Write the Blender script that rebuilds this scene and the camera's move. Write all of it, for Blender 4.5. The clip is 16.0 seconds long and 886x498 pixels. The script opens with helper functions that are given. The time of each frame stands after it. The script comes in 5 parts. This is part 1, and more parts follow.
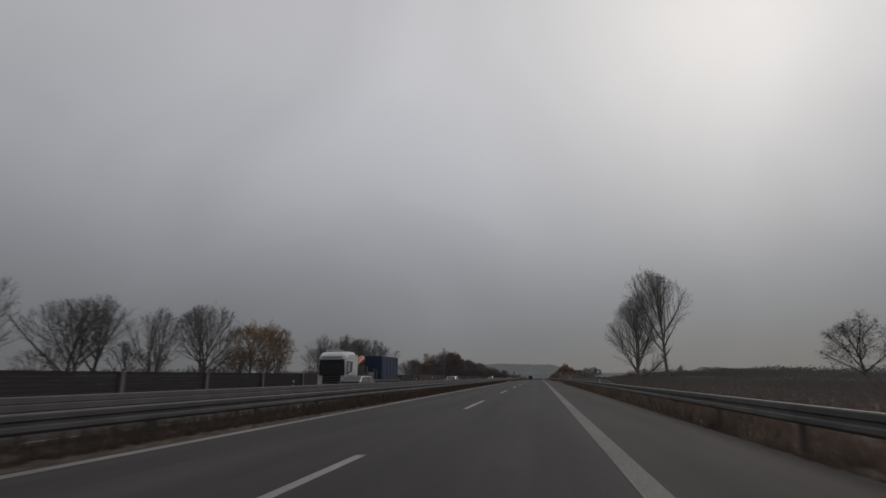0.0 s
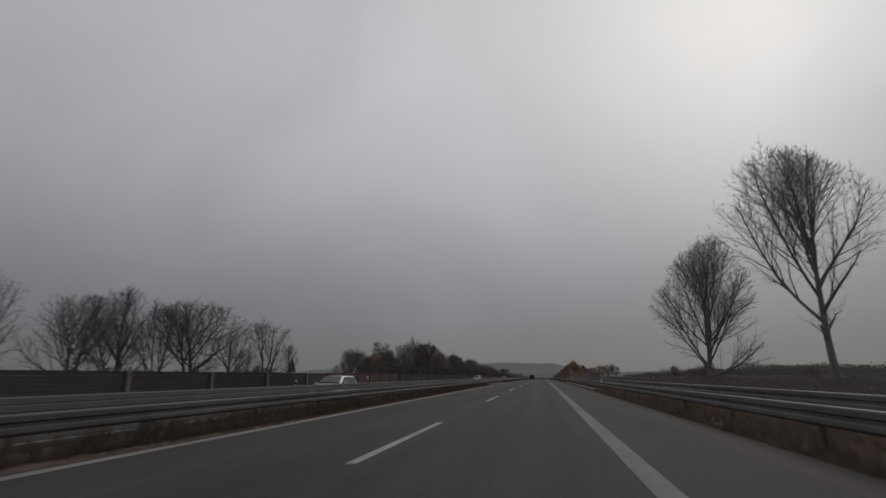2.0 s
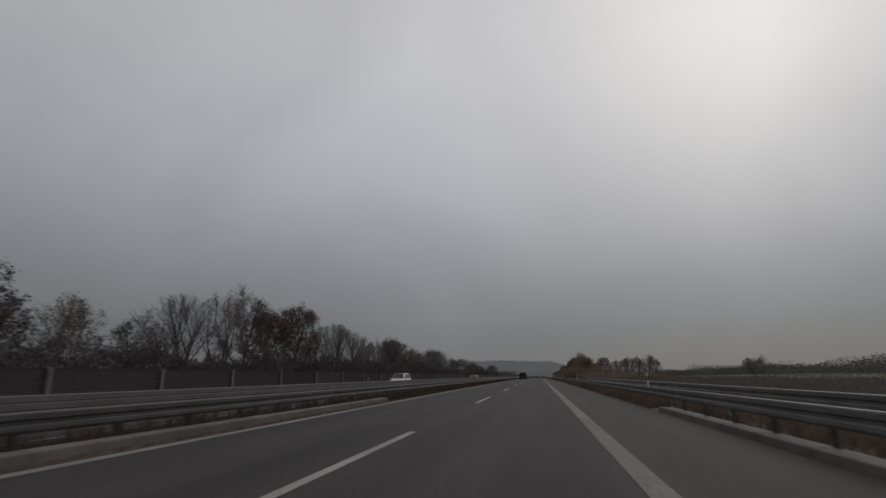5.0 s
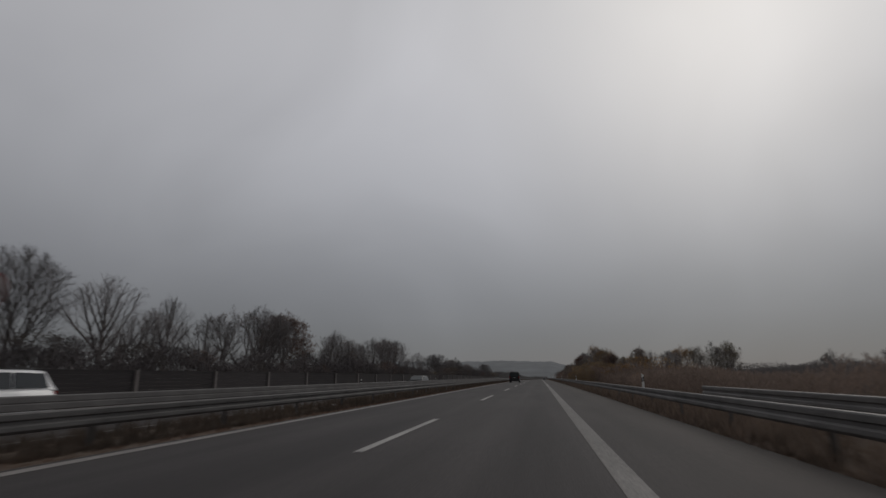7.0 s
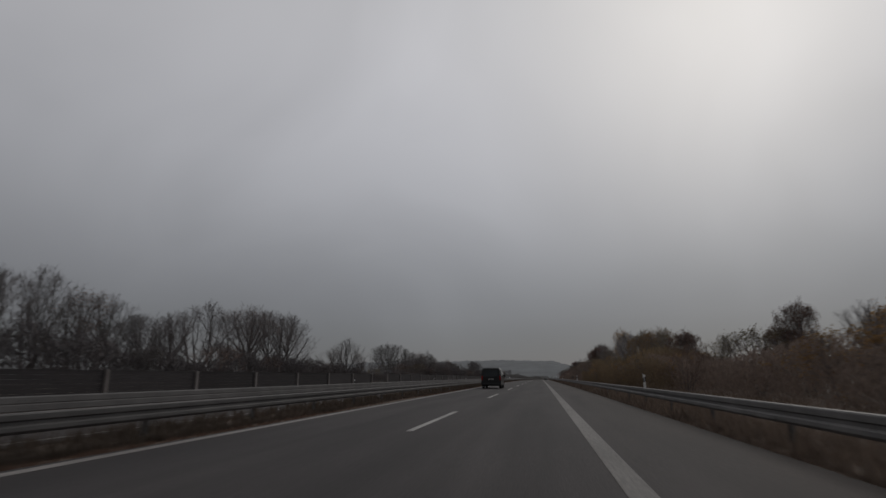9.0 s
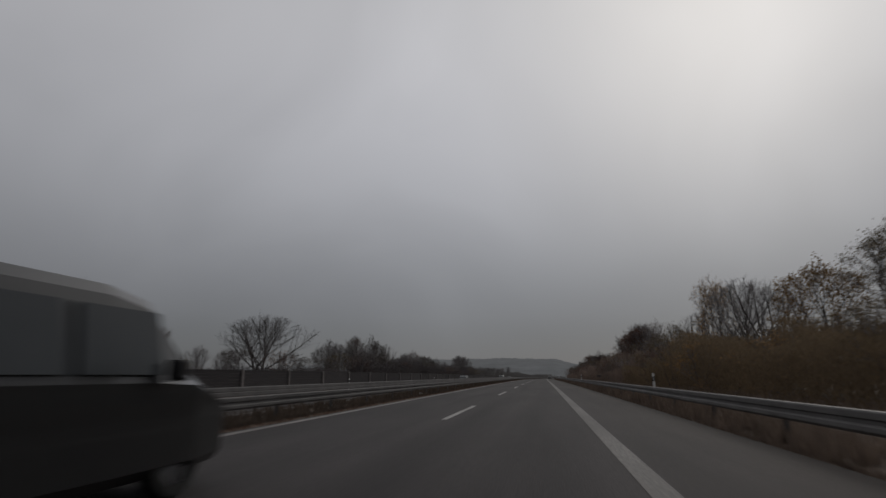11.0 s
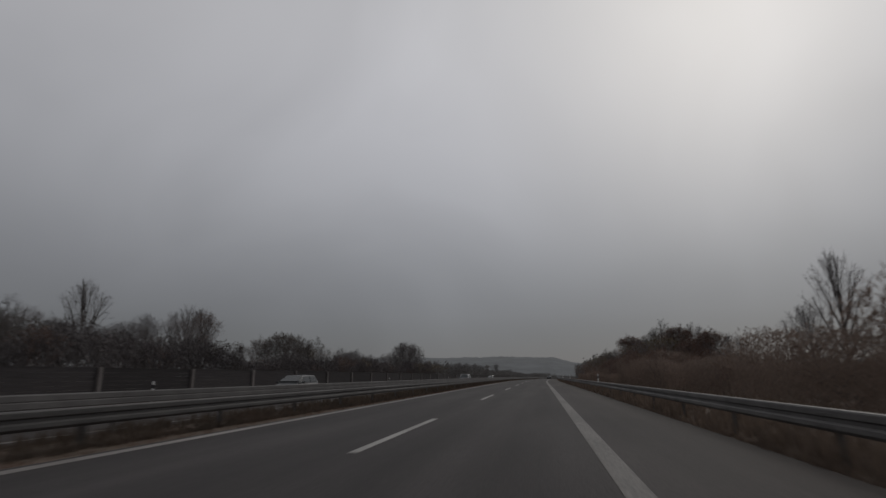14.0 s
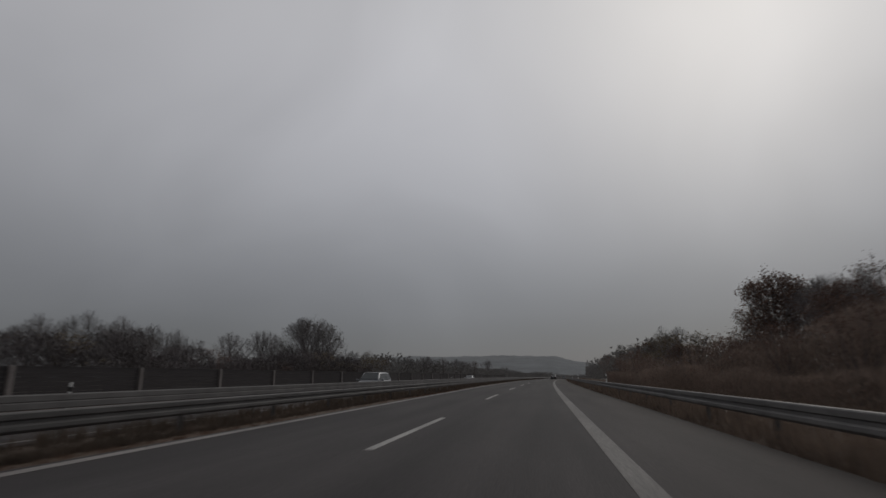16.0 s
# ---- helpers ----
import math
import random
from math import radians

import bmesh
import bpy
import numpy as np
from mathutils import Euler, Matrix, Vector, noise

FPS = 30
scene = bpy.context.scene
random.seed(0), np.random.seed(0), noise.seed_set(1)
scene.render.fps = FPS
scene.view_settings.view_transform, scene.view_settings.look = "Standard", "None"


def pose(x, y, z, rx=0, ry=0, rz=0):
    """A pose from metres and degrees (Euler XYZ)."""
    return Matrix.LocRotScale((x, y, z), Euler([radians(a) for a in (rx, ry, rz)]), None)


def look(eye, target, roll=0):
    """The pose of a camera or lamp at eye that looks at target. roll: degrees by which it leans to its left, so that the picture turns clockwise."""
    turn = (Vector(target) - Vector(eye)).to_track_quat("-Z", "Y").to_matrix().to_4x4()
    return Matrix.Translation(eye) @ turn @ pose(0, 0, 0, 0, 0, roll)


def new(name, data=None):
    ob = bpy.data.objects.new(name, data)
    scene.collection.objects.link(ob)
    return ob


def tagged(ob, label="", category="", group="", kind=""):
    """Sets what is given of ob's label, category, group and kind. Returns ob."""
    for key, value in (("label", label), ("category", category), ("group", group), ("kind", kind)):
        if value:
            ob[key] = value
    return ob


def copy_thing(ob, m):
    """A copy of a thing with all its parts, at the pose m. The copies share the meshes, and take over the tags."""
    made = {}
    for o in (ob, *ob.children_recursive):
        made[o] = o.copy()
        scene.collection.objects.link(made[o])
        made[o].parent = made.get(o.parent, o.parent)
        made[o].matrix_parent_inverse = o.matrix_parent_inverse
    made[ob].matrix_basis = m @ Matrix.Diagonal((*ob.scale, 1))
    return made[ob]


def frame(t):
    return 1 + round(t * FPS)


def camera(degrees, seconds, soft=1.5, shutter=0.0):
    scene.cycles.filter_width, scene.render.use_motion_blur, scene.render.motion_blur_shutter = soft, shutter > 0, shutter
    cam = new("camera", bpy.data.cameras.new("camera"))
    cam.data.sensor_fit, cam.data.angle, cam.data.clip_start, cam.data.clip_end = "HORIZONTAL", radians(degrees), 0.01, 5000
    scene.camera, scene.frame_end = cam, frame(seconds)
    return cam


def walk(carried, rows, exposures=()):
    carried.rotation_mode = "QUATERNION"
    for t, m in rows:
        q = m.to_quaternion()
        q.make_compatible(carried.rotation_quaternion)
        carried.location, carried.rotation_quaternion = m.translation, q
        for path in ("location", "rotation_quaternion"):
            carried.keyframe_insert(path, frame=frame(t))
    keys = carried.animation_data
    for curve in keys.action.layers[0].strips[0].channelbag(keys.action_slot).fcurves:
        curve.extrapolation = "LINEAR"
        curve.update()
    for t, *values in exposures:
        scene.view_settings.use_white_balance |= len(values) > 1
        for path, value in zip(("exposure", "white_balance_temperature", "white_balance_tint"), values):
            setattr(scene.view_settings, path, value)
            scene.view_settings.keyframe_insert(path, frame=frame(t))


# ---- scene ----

# The road runs along +y: s metres along it, u metres to the right of the dashed lane line.
BEND_AT, BEND_R = 430.0, 3000.0          # far on the motorway bends gently to the right
CREST_AT, CREST_END, CREST_R = 0.0, 1200.0, 42000.0      # and arches over a long flat crest


def road_z(s):
    a = min(max(s, CREST_AT), CREST_END) - CREST_AT
    b = min(max(s - CREST_END, 0.0), 570.0)
    fall = -(CREST_END - CREST_AT) / CREST_R
    return -a * a / 2 / CREST_R + fall * b - fall * b * b / 1140.0


def road_slope(s):
    return math.degrees(math.atan(road_z(s + 0.5) - road_z(s - 0.5)))


def road_turn(s):
    return -max(0.0, min(s, 1500.0) - BEND_AT) / BEND_R


def road(s, u, z=0.0):
    """World place of a point s along, u right of the lane line, z above the road."""
    a = -road_turn(s)
    if a <= 0:
        return Vector((u, s, road_z(s) + z))
    over = max(0.0, s - 1500.0)
    cx = BEND_R * (1 - math.cos(a)) + over * math.sin(a)
    cy = BEND_AT + BEND_R * math.sin(a) + over * math.cos(a)
    return Vector((cx + u * math.cos(a), cy - u * math.sin(a), road_z(s) + z))


def on_road(s, u, z=0.0, turn=0.0, tilt=True):
    """Pose of a thing at that place, its y axis along the road."""
    return Matrix.Translation(road(s, u, z)) @ pose(0, 0, 0, 0, 0, math.degrees(road_turn(s)) + turn) @ pose(
        0, 0, 0, (road_slope(s) if abs(turn) < 90 else -road_slope(s)) if tilt else 0, 0, 0)


# ---- camera ----
EYE = 1.144
cam = camera(79.9, 16.0, soft=1.5, shutter=0.25)
WAY = (  # seconds, u, s, heading off the road, tilt off the road
    (0, 2.673, -1.52, 10.07, 13.5),
    (0.5, 2.697, 10.95, 10.21, 13.5),
    (1, 2.667, 22.63, 10.34, 13.48),
    (1.5, 2.606, 34.56, 10.37, 13.49),
    (2, 2.584, 46.8, 10.39, 13.47),
    (2.5, 2.562, 58.7, 10.38, 13.44),
    (3, 2.528, 71.14, 10.32, 13.48),
    (3.5, 2.515, 83.77, 10.26, 13.43),
    (6, 2.731, 146.35, 9.94, 13.4),
    (6.5, 2.784, 158.99, 10.01, 13.48),
    (7, 2.821, 171.66, 10.07, 13.49),
    (7.5, 2.818, 184.26, 10.03, 13.48),
    (8, 2.806, 196.88, 9.98, 13.54),
    (8.5, 2.816, 209.6, 10.05, 13.48),
    (9, 2.817, 222.39, 10.15, 13.52),
    (11.5, 2.609, 286.47, 10.44, 13.41),
    (12, 2.613, 299.39, 10.39, 13.44),
    (12.5, 2.653, 312.4, 10.31, 13.48),
    (13, 2.72, 325.48, 10.25, 13.42),
    (13.5, 2.795, 338.64, 10.23, 13.42),
    (14, 2.858, 351.88, 10.23, 13.41),
    (14.5, 2.889, 365.2, 10.25, 13.39),
    (15, 2.868, 378.61, 10.28, 13.4),
    (15.5, 2.814, 392.07, 10.34, 13.39),
    (16, 2.742, 405.56, 10.41, 13.4),
)
walk(cam, [(t, pose(u, s, road_z(s) + EYE, 90 + p + road_slope(s), 0.23, a)) for t, u, s, a, p in WAY],
     ((0, 0.04), (3.5, 0.04), (6, -0.01), (9, -0.04), (11.5, -0.05), (16, -0.07)))

# ---- light: overcast, a thin bright place in the cloud ahead to the right ----
SUN_AZ, SUN_EL = radians(23), radians(33)
SUN_DIR = Vector((math.sin(SUN_AZ) * math.cos(SUN_EL), math.cos(SUN_AZ) * math.cos(SUN_EL), math.sin(SUN_EL)))


def make_world():
    w = bpy.data.worlds.new("overcast_sky")
    scene.world = w
    w.use_nodes = True
    nt = w.node_tree
    nt.nodes.clear()
    N, L = nt.nodes.new, nt.links.new
    out, bg = N("ShaderNodeOutputWorld"), N("ShaderNodeBackground")
    sky = N("ShaderNodeTexSky")
    sky.sky_type, sky.sun_disc = "NISHITA", False
    sky.sun_elevation, sky.sun_rotation = SUN_EL, SUN_AZ
    dim = N("ShaderNodeVectorMath")
    dim.operation = "SCALE"
    dim.inputs[3].default_value = 0.06
    L(sky.outputs[0], dim.inputs[0])
    tc, sep = N("ShaderNodeTexCoord"), N("ShaderNodeSeparateXYZ")
    L(tc.outputs["Generated"], sep.inputs[0])
    ramp = N("ShaderNodeValToRGB")
    ramp.color_ramp.interpolation = "B_SPLINE"
    stops = ((0.0, (0.136, 0.141, 0.149)), (0.10, (0.176, 0.181, 0.193)), (0.26, (0.308, 0.313, 0.334)),
             (0.45, (0.436, 0.438, 0.464)), (0.62, (0.480, 0.478, 0.496)), (0.8, (0.42, 0.42, 0.43)), (1.0, (0.36, 0.36, 0.37)))
    while len(ramp.color_ramp.elements) < len(stops):
        ramp.color_ramp.elements.new(0.5)
    for e, (p, c) in zip(ramp.color_ramp.elements, stops):
        e.position, e.color = p, (*c, 1)
    L(sep.outputs["Z"], ramp.inputs[0])
    # slow cloud billows, flattened towards the horizon
    squash = N("ShaderNodeMapping")
    squash.inputs["Scale"].default_value = (1.0, 1.0, 1.25)
    L(tc.outputs["Generated"], squash.inputs[0])
    billow = N("ShaderNodeTexNoise")
    billow.inputs["Scale"].default_value = 2.0
    billow.inputs["Detail"].default_value = 3.5
    billow.inputs["Roughness"].default_value = 0.45
    billow.inputs["Distortion"].default_value = 0.6
    L(squash.outputs[0], billow.inputs["Vector"])
    swing = N("ShaderNodeMapRange")
    for k, v in ((1, 0.3), (2, 0.7), (3, 0.90), (4, 1.10)):
        swing.inputs[k].default_value = v
    L(billow.outputs[0], swing.inputs[0])
    cloud = N("ShaderNodeVectorMath")
    cloud.operation = "SCALE"
    L(ramp.outputs[0], cloud.inputs[0])
    L(swing.outputs[0], cloud.inputs[3])
    # where the sun stands behind the cloud
    dot = N("ShaderNodeVectorMath")
    dot.operation = "DOT_PRODUCT"
    dot.inputs[1].default_value = SUN_DIR
    L(tc.outputs["Generated"], dot.inputs[0])
    clampd = N("ShaderNodeMath")
    clampd.operation = "MAXIMUM"
    clampd.inputs[1].default_value = 0.0
    L(dot.outputs["Value"], clampd.inputs[0])
    powr = N("ShaderNodeMath")
    powr.operation = "POWER"
    powr.inputs[1].default_value = 20.0
    L(clampd.outputs[0], powr.inputs[0])
    glow = N("ShaderNodeVectorMath")
    glow.operation = "SCALE"
    glow.inputs[0].default_value = (0.238, 0.218, 0.177)
    L(powr.outputs[0], glow.inputs[3])
    broad = N("ShaderNodeMapRange")                      # the cloud is thinner on the sun's side
    for k, v in ((1, -1.0), (2, 1.0), (3, 0.24), (4, 1.125)):
        broad.inputs[k].default_value = v
    L(dot.outputs["Value"], broad.inputs[0])
    sided = N("ShaderNodeVectorMath")
    sided.operation = "SCALE"
    L(cloud.outputs[0], sided.inputs[0])
    L(broad.outputs[0], sided.inputs[3])
    add = N("ShaderNodeVectorMath")
    L(sided.outputs[0], add.inputs[0])
    L(glow.outputs[0], add.inputs[1])
    mix = N("ShaderNodeMix")
    mix.data_type = "RGBA"
    mix.inputs[0].default_value = 0.96
    L(dim.outputs[0], mix.inputs[6])
    L(add.outputs[0], mix.inputs[7])
    L(mix.outputs[2], bg.inputs[0])
    bg.inputs[1].default_value = 1.0
    L(bg.outputs[0], out.inputs[0])


make_world()
sun = bpy.data.lights.new("sun", "SUN")
sun.energy, sun.angle, sun.color = 0.35, radians(25), (1.0, 0.95, 0.88)
new("sun", sun).matrix_world = look(SUN_DIR * 200, (0, 0, 0))


# ---- materials ----
def material(name, c0, c1, scale=4.0, rough=0.7, metal=0.0, bump=0.0, fine=0.0, stretch=(1, 1, 1), detail=5.0, c2=None,
             per_object=0.0, island=0.0, low=0.3, high=0.7, coat=0.0, spec=0.5, bump_scale=None, thin=0.0):
    """Two colours mixed by noise, a finer noise over them, relief, and a change from piece to piece."""
    m = bpy.data.materials.new(name)
    m.use_nodes = True
    nt = m.node_tree
    N, L = nt.nodes.new, nt.links.new
    bsdf = nt.nodes["Principled BSDF"]
    tc, mp = N("ShaderNodeTexCoord"), N("ShaderNodeMapping")
    mp.inputs["Scale"].default_value = stretch
    L(tc.outputs["Object"], mp.inputs[0])
    n1 = N("ShaderNodeTexNoise")
    n1.inputs["Scale"].default_value, n1.inputs["Detail"].default_value = scale, detail
    L(mp.outputs[0], n1.inputs["Vector"])
    r = N("ShaderNodeValToRGB")
    r.color_ramp.elements[0].position, r.color_ramp.elements[1].position = low, high
    r.color_ramp.elements[0].color, r.color_ramp.elements[1].color = (*c0, 1), (*c1, 1)
    if c2:
        e = r.color_ramp.elements.new((low + high) / 2)
        e.color = (*c2, 1)
    L(n1.outputs[0], r.inputs[0])
    col = r.outputs[0]
    n2 = N("ShaderNodeTexNoise")
    n2.inputs["Scale"].default_value, n2.inputs["Detail"].default_value = bump_scale or scale * 14, 3.0
    L(mp.outputs[0], n2.inputs["Vector"])
    if fine:
        rng = N("ShaderNodeMapRange")
        for k, v in ((1, 0.3), (2, 0.7), (3, 1 - fine), (4, 1 + fine)):
            rng.inputs[k].default_value = v
        L(n2.outputs[0], rng.inputs[0])
        mul = N("ShaderNodeVectorMath")
        mul.operation = "SCALE"
        L(col, mul.inputs[0])
        L(rng.outputs[0], mul.inputs[3])
        col = mul.outputs[0]
    for amount, node, socket in ((per_object, "ShaderNodeObjectInfo", "Random"), (island, "ShaderNodeNewGeometry", "Random Per Island")):
        if amount:
            src, rng, mul = N(node), N("ShaderNodeMapRange"), N("ShaderNodeVectorMath")
            rng.inputs[3].default_value, rng.inputs[4].default_value = 1 - amount, 1 + amount
            L(src.outputs[socket], rng.inputs[0])
            mul.operation = "SCALE"
            L(col, mul.inputs[0])
            L(rng.outputs[0], mul.inputs[3])
            col = mul.outputs[0]
    L(col, bsdf.inputs["Base Color"])
    bsdf.inputs["Roughness"].default_value, bsdf.inputs["Metallic"].default_value = rough, metal
    bsdf.inputs["Coat Weight"].default_value = coat
    bsdf.inputs["Specular IOR Level"].default_value = spec
    if bump:
        b = N("ShaderNodeBump")
        b.inputs["Strength"].default_value, b.inputs["Distance"].default_value = bump, 0.02
        L(n2.outputs[0], b.inputs["Height"])
        L(b.outputs[0], bsdf.inputs["Normal"])
    if thin:                              # light passes through leaves and blades
        pass_on, mix = N("ShaderNodeBsdfTranslucent"), N("ShaderNodeMixShader")
        L(col, pass_on.inputs["Color"])
        mix.inputs[0].default_value = thin
        L(bsdf.outputs[0], mix.inputs[1])
        L(pass_on.outputs[0], mix.inputs[2])
        L(mix.outputs[0], nt.nodes["Material Output"].inputs["Surface"])
    return m


def asphalt_material():
    """Grey asphalt with aggregate, wheel tracks polished along the lanes, sealed seams and patches."""
    m = material("asphalt", (0.0392, 0.0342, 0.0342), (0.0572, 0.0508, 0.0500), scale=0.5, rough=0.76, spec=0.19, bump=0.25, fine=0.22,
                 stretch=(1, 0.22, 1), bump_scale=45)
    nt = m.node_tree
    N, L = nt.nodes.new, nt.links.new
    bsdf = nt.nodes["Principled BSDF"]
    col = bsdf.inputs["Base Color"].links[0].from_socket
    tc, sep = N("ShaderNodeTexCoord"), N("ShaderNodeSeparateXYZ")
    L(tc.outputs["Object"], sep.inputs[0])
    wave = N("ShaderNodeMath")            # two wheel tracks a lane
    wave.operation = "MULTIPLY"
    wave.inputs[1].default_value = 2 * math.pi / 1.875
    L(sep.outputs["X"], wave.inputs[0])
    cosn = N("ShaderNodeMath")
    cosn.operation = "COSINE"
    L(wave.outputs[0], cosn.inputs[0])
    rng = N("ShaderNodeMapRange")
    for k, v in ((1, -1), (2, 1), (3, 0.93), (4, 1.08)):
        rng.inputs[k].default_value = v
    L(cosn.outputs[0], rng.inputs[0])
    stain = N("ShaderNodeTexNoise")
    mp = N("ShaderNodeMapping")
    mp.inputs["Scale"].default_value = (0.9, 0.035, 1)
    L(tc.outputs["Object"], mp.inputs[0])
    L(mp.outputs[0], stain.inputs["Vector"])
    stain.inputs["Scale"].default_value, stain.inputs["Detail"].default_value = 1.6, 6
    r2 = N("ShaderNodeMapRange")
    for k, v in ((1, 0.3), (2, 0.7), (3, 0.80), (4, 1.16)):
        r2.inputs[k].default_value = v
    L(stain.outputs[0], r2.inputs[0])
    both = N("ShaderNodeMath")
    both.operation = "MULTIPLY"
    L(rng.outputs[0], both.inputs[0])
    L(r2.outputs[0], both.inputs[1])
    mul = N("ShaderNodeVectorMath")
    mul.operation = "SCALE"
    L(col, mul.inputs[0])
    L(both.outputs[0], mul.inputs[3])
    edge = N("ShaderNodeMapRange")        # browner and a little darker towards the outer edge
    for k, v in ((1, 3.4), (2, 6.2), (3, 0.0), (4, 1.0)):
        edge.inputs[k].default_value = v
    L(sep.outputs["X"], edge.inputs[0])
    edge_tint = N("ShaderNodeMix")
    edge_tint.data_type, edge_tint.blend_type = "RGBA", "MULTIPLY"
    edge_tint.inputs[7].default_value = (0.96, 0.88, 0.81, 1)
    L(edge.outputs[0], edge_tint.inputs[0])
    L(mul.outputs[0], edge_tint.inputs[6])
    L(edge_tint.outputs[2], bsdf.inputs["Base Color"])
    return m


M = {}
M["asphalt"] = asphalt_material()
M["paint"] = material("road_paint", (0.20, 0.19, 0.178), (0.36, 0.345, 0.325), scale=1.2, rough=0.6, fine=0.35, bump=0.1, stretch=(1, 0.3, 1), bump_scale=30)
M["paint_edge"] = material("edge_line_paint", (0.155, 0.142, 0.132), (0.265, 0.245, 0.230), scale=1.2, rough=0.65, fine=0.35, bump=0.1, stretch=(1, 0.3, 1), bump_scale=30)
M["paint_worn"] = material("worn_road_paint", (0.087, 0.081, 0.075), (0.160, 0.150, 0.140), scale=0.8, rough=0.7, fine=0.35, bump=0.1, stretch=(1, 0.25, 1), bump_scale=30)
M["ground"] = material("field_ground", (0.086, 0.076, 0.063), (0.125, 0.110, 0.090), scale=0.06, rough=0.95, fine=0.3, bump=0.5, bump_scale=2.5)
M["verge"] = material("verge_earth", (0.085, 0.058, 0.043), (0.125, 0.083, 0.062), scale=0.7, rough=0.95, fine=0.35, bump=0.6, bump_scale=14, c2=(0.098, 0.072, 0.052))
M["grass"] = material("dry_grass", (0.072, 0.058, 0.046), (0.118, 0.088, 0.068), scale=0.5, rough=0.9, island=0.2, thin=0.4)
# dead grass of the right verge, lightened in colour for the glare there
M["withered"] = material("withered_grass", (0.138, 0.106, 0.084), (0.210, 0.160, 0.127), scale=0.5, rough=0.9, island=0.22, thin=0.4)
M["strip_grass"] = material("short_withered_grass", (0.120, 0.078, 0.058), (0.185, 0.118, 0.088), scale=0.5, rough=0.9, island=0.22, thin=0.4)
M["steel"] = material("galvanised_steel", (0.084, 0.081, 0.080), (0.118, 0.114, 0.112), scale=1.5, rough=0.6, metal=0.35, fine=0.15, bump=0.05, per_object=0.12)
# lighter copy of the steel; windscreen glare on the right put into its colour
M["steel_veiled"] = material("veiled_grey_steel", (0.135, 0.129, 0.125), (0.185, 0.177, 0.171), scale=1.5, rough=0.6, metal=0.35, fine=0.15, bump=0.05, per_object=0.12)
M["steel_pale"] = material("weathered_pale_steel", (0.120, 0.115, 0.113), (0.160, 0.154, 0.151), scale=1.5, rough=0.7, spec=0.3, fine=0.15, bump=0.05, per_object=0.08)
M["post_steel"] = material("dull_post_steel", (0.11, 0.108, 0.105), (0.17, 0.166, 0.162), scale=2.5, rough=0.65, metal=0.4, fine=0.2, per_object=0.15)
M["concrete"] = material("weathered_concrete", (0.125, 0.112, 0.100), (0.185, 0.168, 0.152), scale=1.1, rough=0.9, fine=0.2, bump=0.3, per_object=0.1)
M["post_concrete"] = material("dark_weathered_concrete", (0.125, 0.112, 0.108), (0.195, 0.175, 0.168), scale=1.1, rough=0.9, fine=0.2, bump=0.3, per_object=0.12)
M["barrier_wood"] = material("dark_stained_planks", (0.047, 0.043, 0.044), (0.062, 0.056, 0.057), scale=2.0, rough=0.9, spec=0.2, fine=0.15, bump=0.3, stretch=(1, 0.2, 3), per_object=0.2)
M["red_panel"] = material("red_brown_panel", (0.057, 0.029, 0.029), (0.084, 0.040, 0.039), scale=1.3, rough=0.75, fine=0.2, bump=0.2, per_object=0.1)
M["bark"] = material("bark", (0.090, 0.080, 0.075), (0.160, 0.140, 0.130), scale=3, rough=0.95, fine=0.35, bump=0.7, stretch=(1, 1, 0.25))
M["twig"] = material("twigs", (0.128, 0.118, 0.117), (0.188, 0.171, 0.168), scale=0.8, rough=0.9, per_object=0.2)
# lighter copies of bark and twigs: haze over the tall trees, as colour
M["bark_hazed"] = material("hazed_grey_bark", (0.185, 0.172, 0.160), (0.290, 0.268, 0.250), scale=3, rough=0.95, fine=0.35, bump=0.7, stretch=(1, 1, 0.25))
M["twig_hazed"] = material("hazed_grey_twigs", (0.185, 0.172, 0.163), (0.260, 0.240, 0.226), scale=0.8, rough=0.9)
M["twig_red"] = material("reddish_twigs", (0.135, 0.096, 0.082), (0.205, 0.145, 0.120), scale=0.8, rough=0.9, per_object=0.25)
M["leaf_brown"] = material("brown_leaves", (0.105, 0.067, 0.054), (0.178, 0.112, 0.088), scale=0.9, rough=0.75, island=0.4, per_object=0.2, thin=0.4)
M["leaf_gold"] = material("golden_leaves", (0.205, 0.124, 0.056), (0.35, 0.22, 0.10), scale=0.9, rough=0.75, island=0.35, per_object=0.2, thin=0.4)
M["leaf_olive"] = material("olive_leaves", (0.115, 0.094, 0.062), (0.20, 0.158, 0.105), scale=0.9, rough=0.75, island=0.35, per_object=0.2, thin=0.4)
M["leaf_dark"] = material("dark_evergreen_leaves", (0.078, 0.069, 0.062), (0.126, 0.109, 0.096), scale=0.9, rough=0.7, island=0.35, per_object=0.2, thin=0.4)
M["undergrowth"] = material("undergrowth", (0.112, 0.101, 0.101), (0.155, 0.136, 0.133), scale=0.15, rough=0.95, island=0.10)
# brown brush of the right bank, its colour raised for haze and glare
M["brush"] = material("dead_weeds", (0.185, 0.146, 0.124), (0.270, 0.207, 0.172), scale=0.15, rough=0.95, island=0.2, thin=0.4)
M["brush_gold"] = material("golden_brush", (0.175, 0.132, 0.088), (0.265, 0.196, 0.122), scale=0.12, rough=0.95, island=0.2, thin=0.4)
M["brush_grey"] = material("grey_brown_brush", (0.128, 0.116, 0.109), (0.178, 0.160, 0.149), scale=0.12, rough=0.95, island=0.12, thin=0.4)
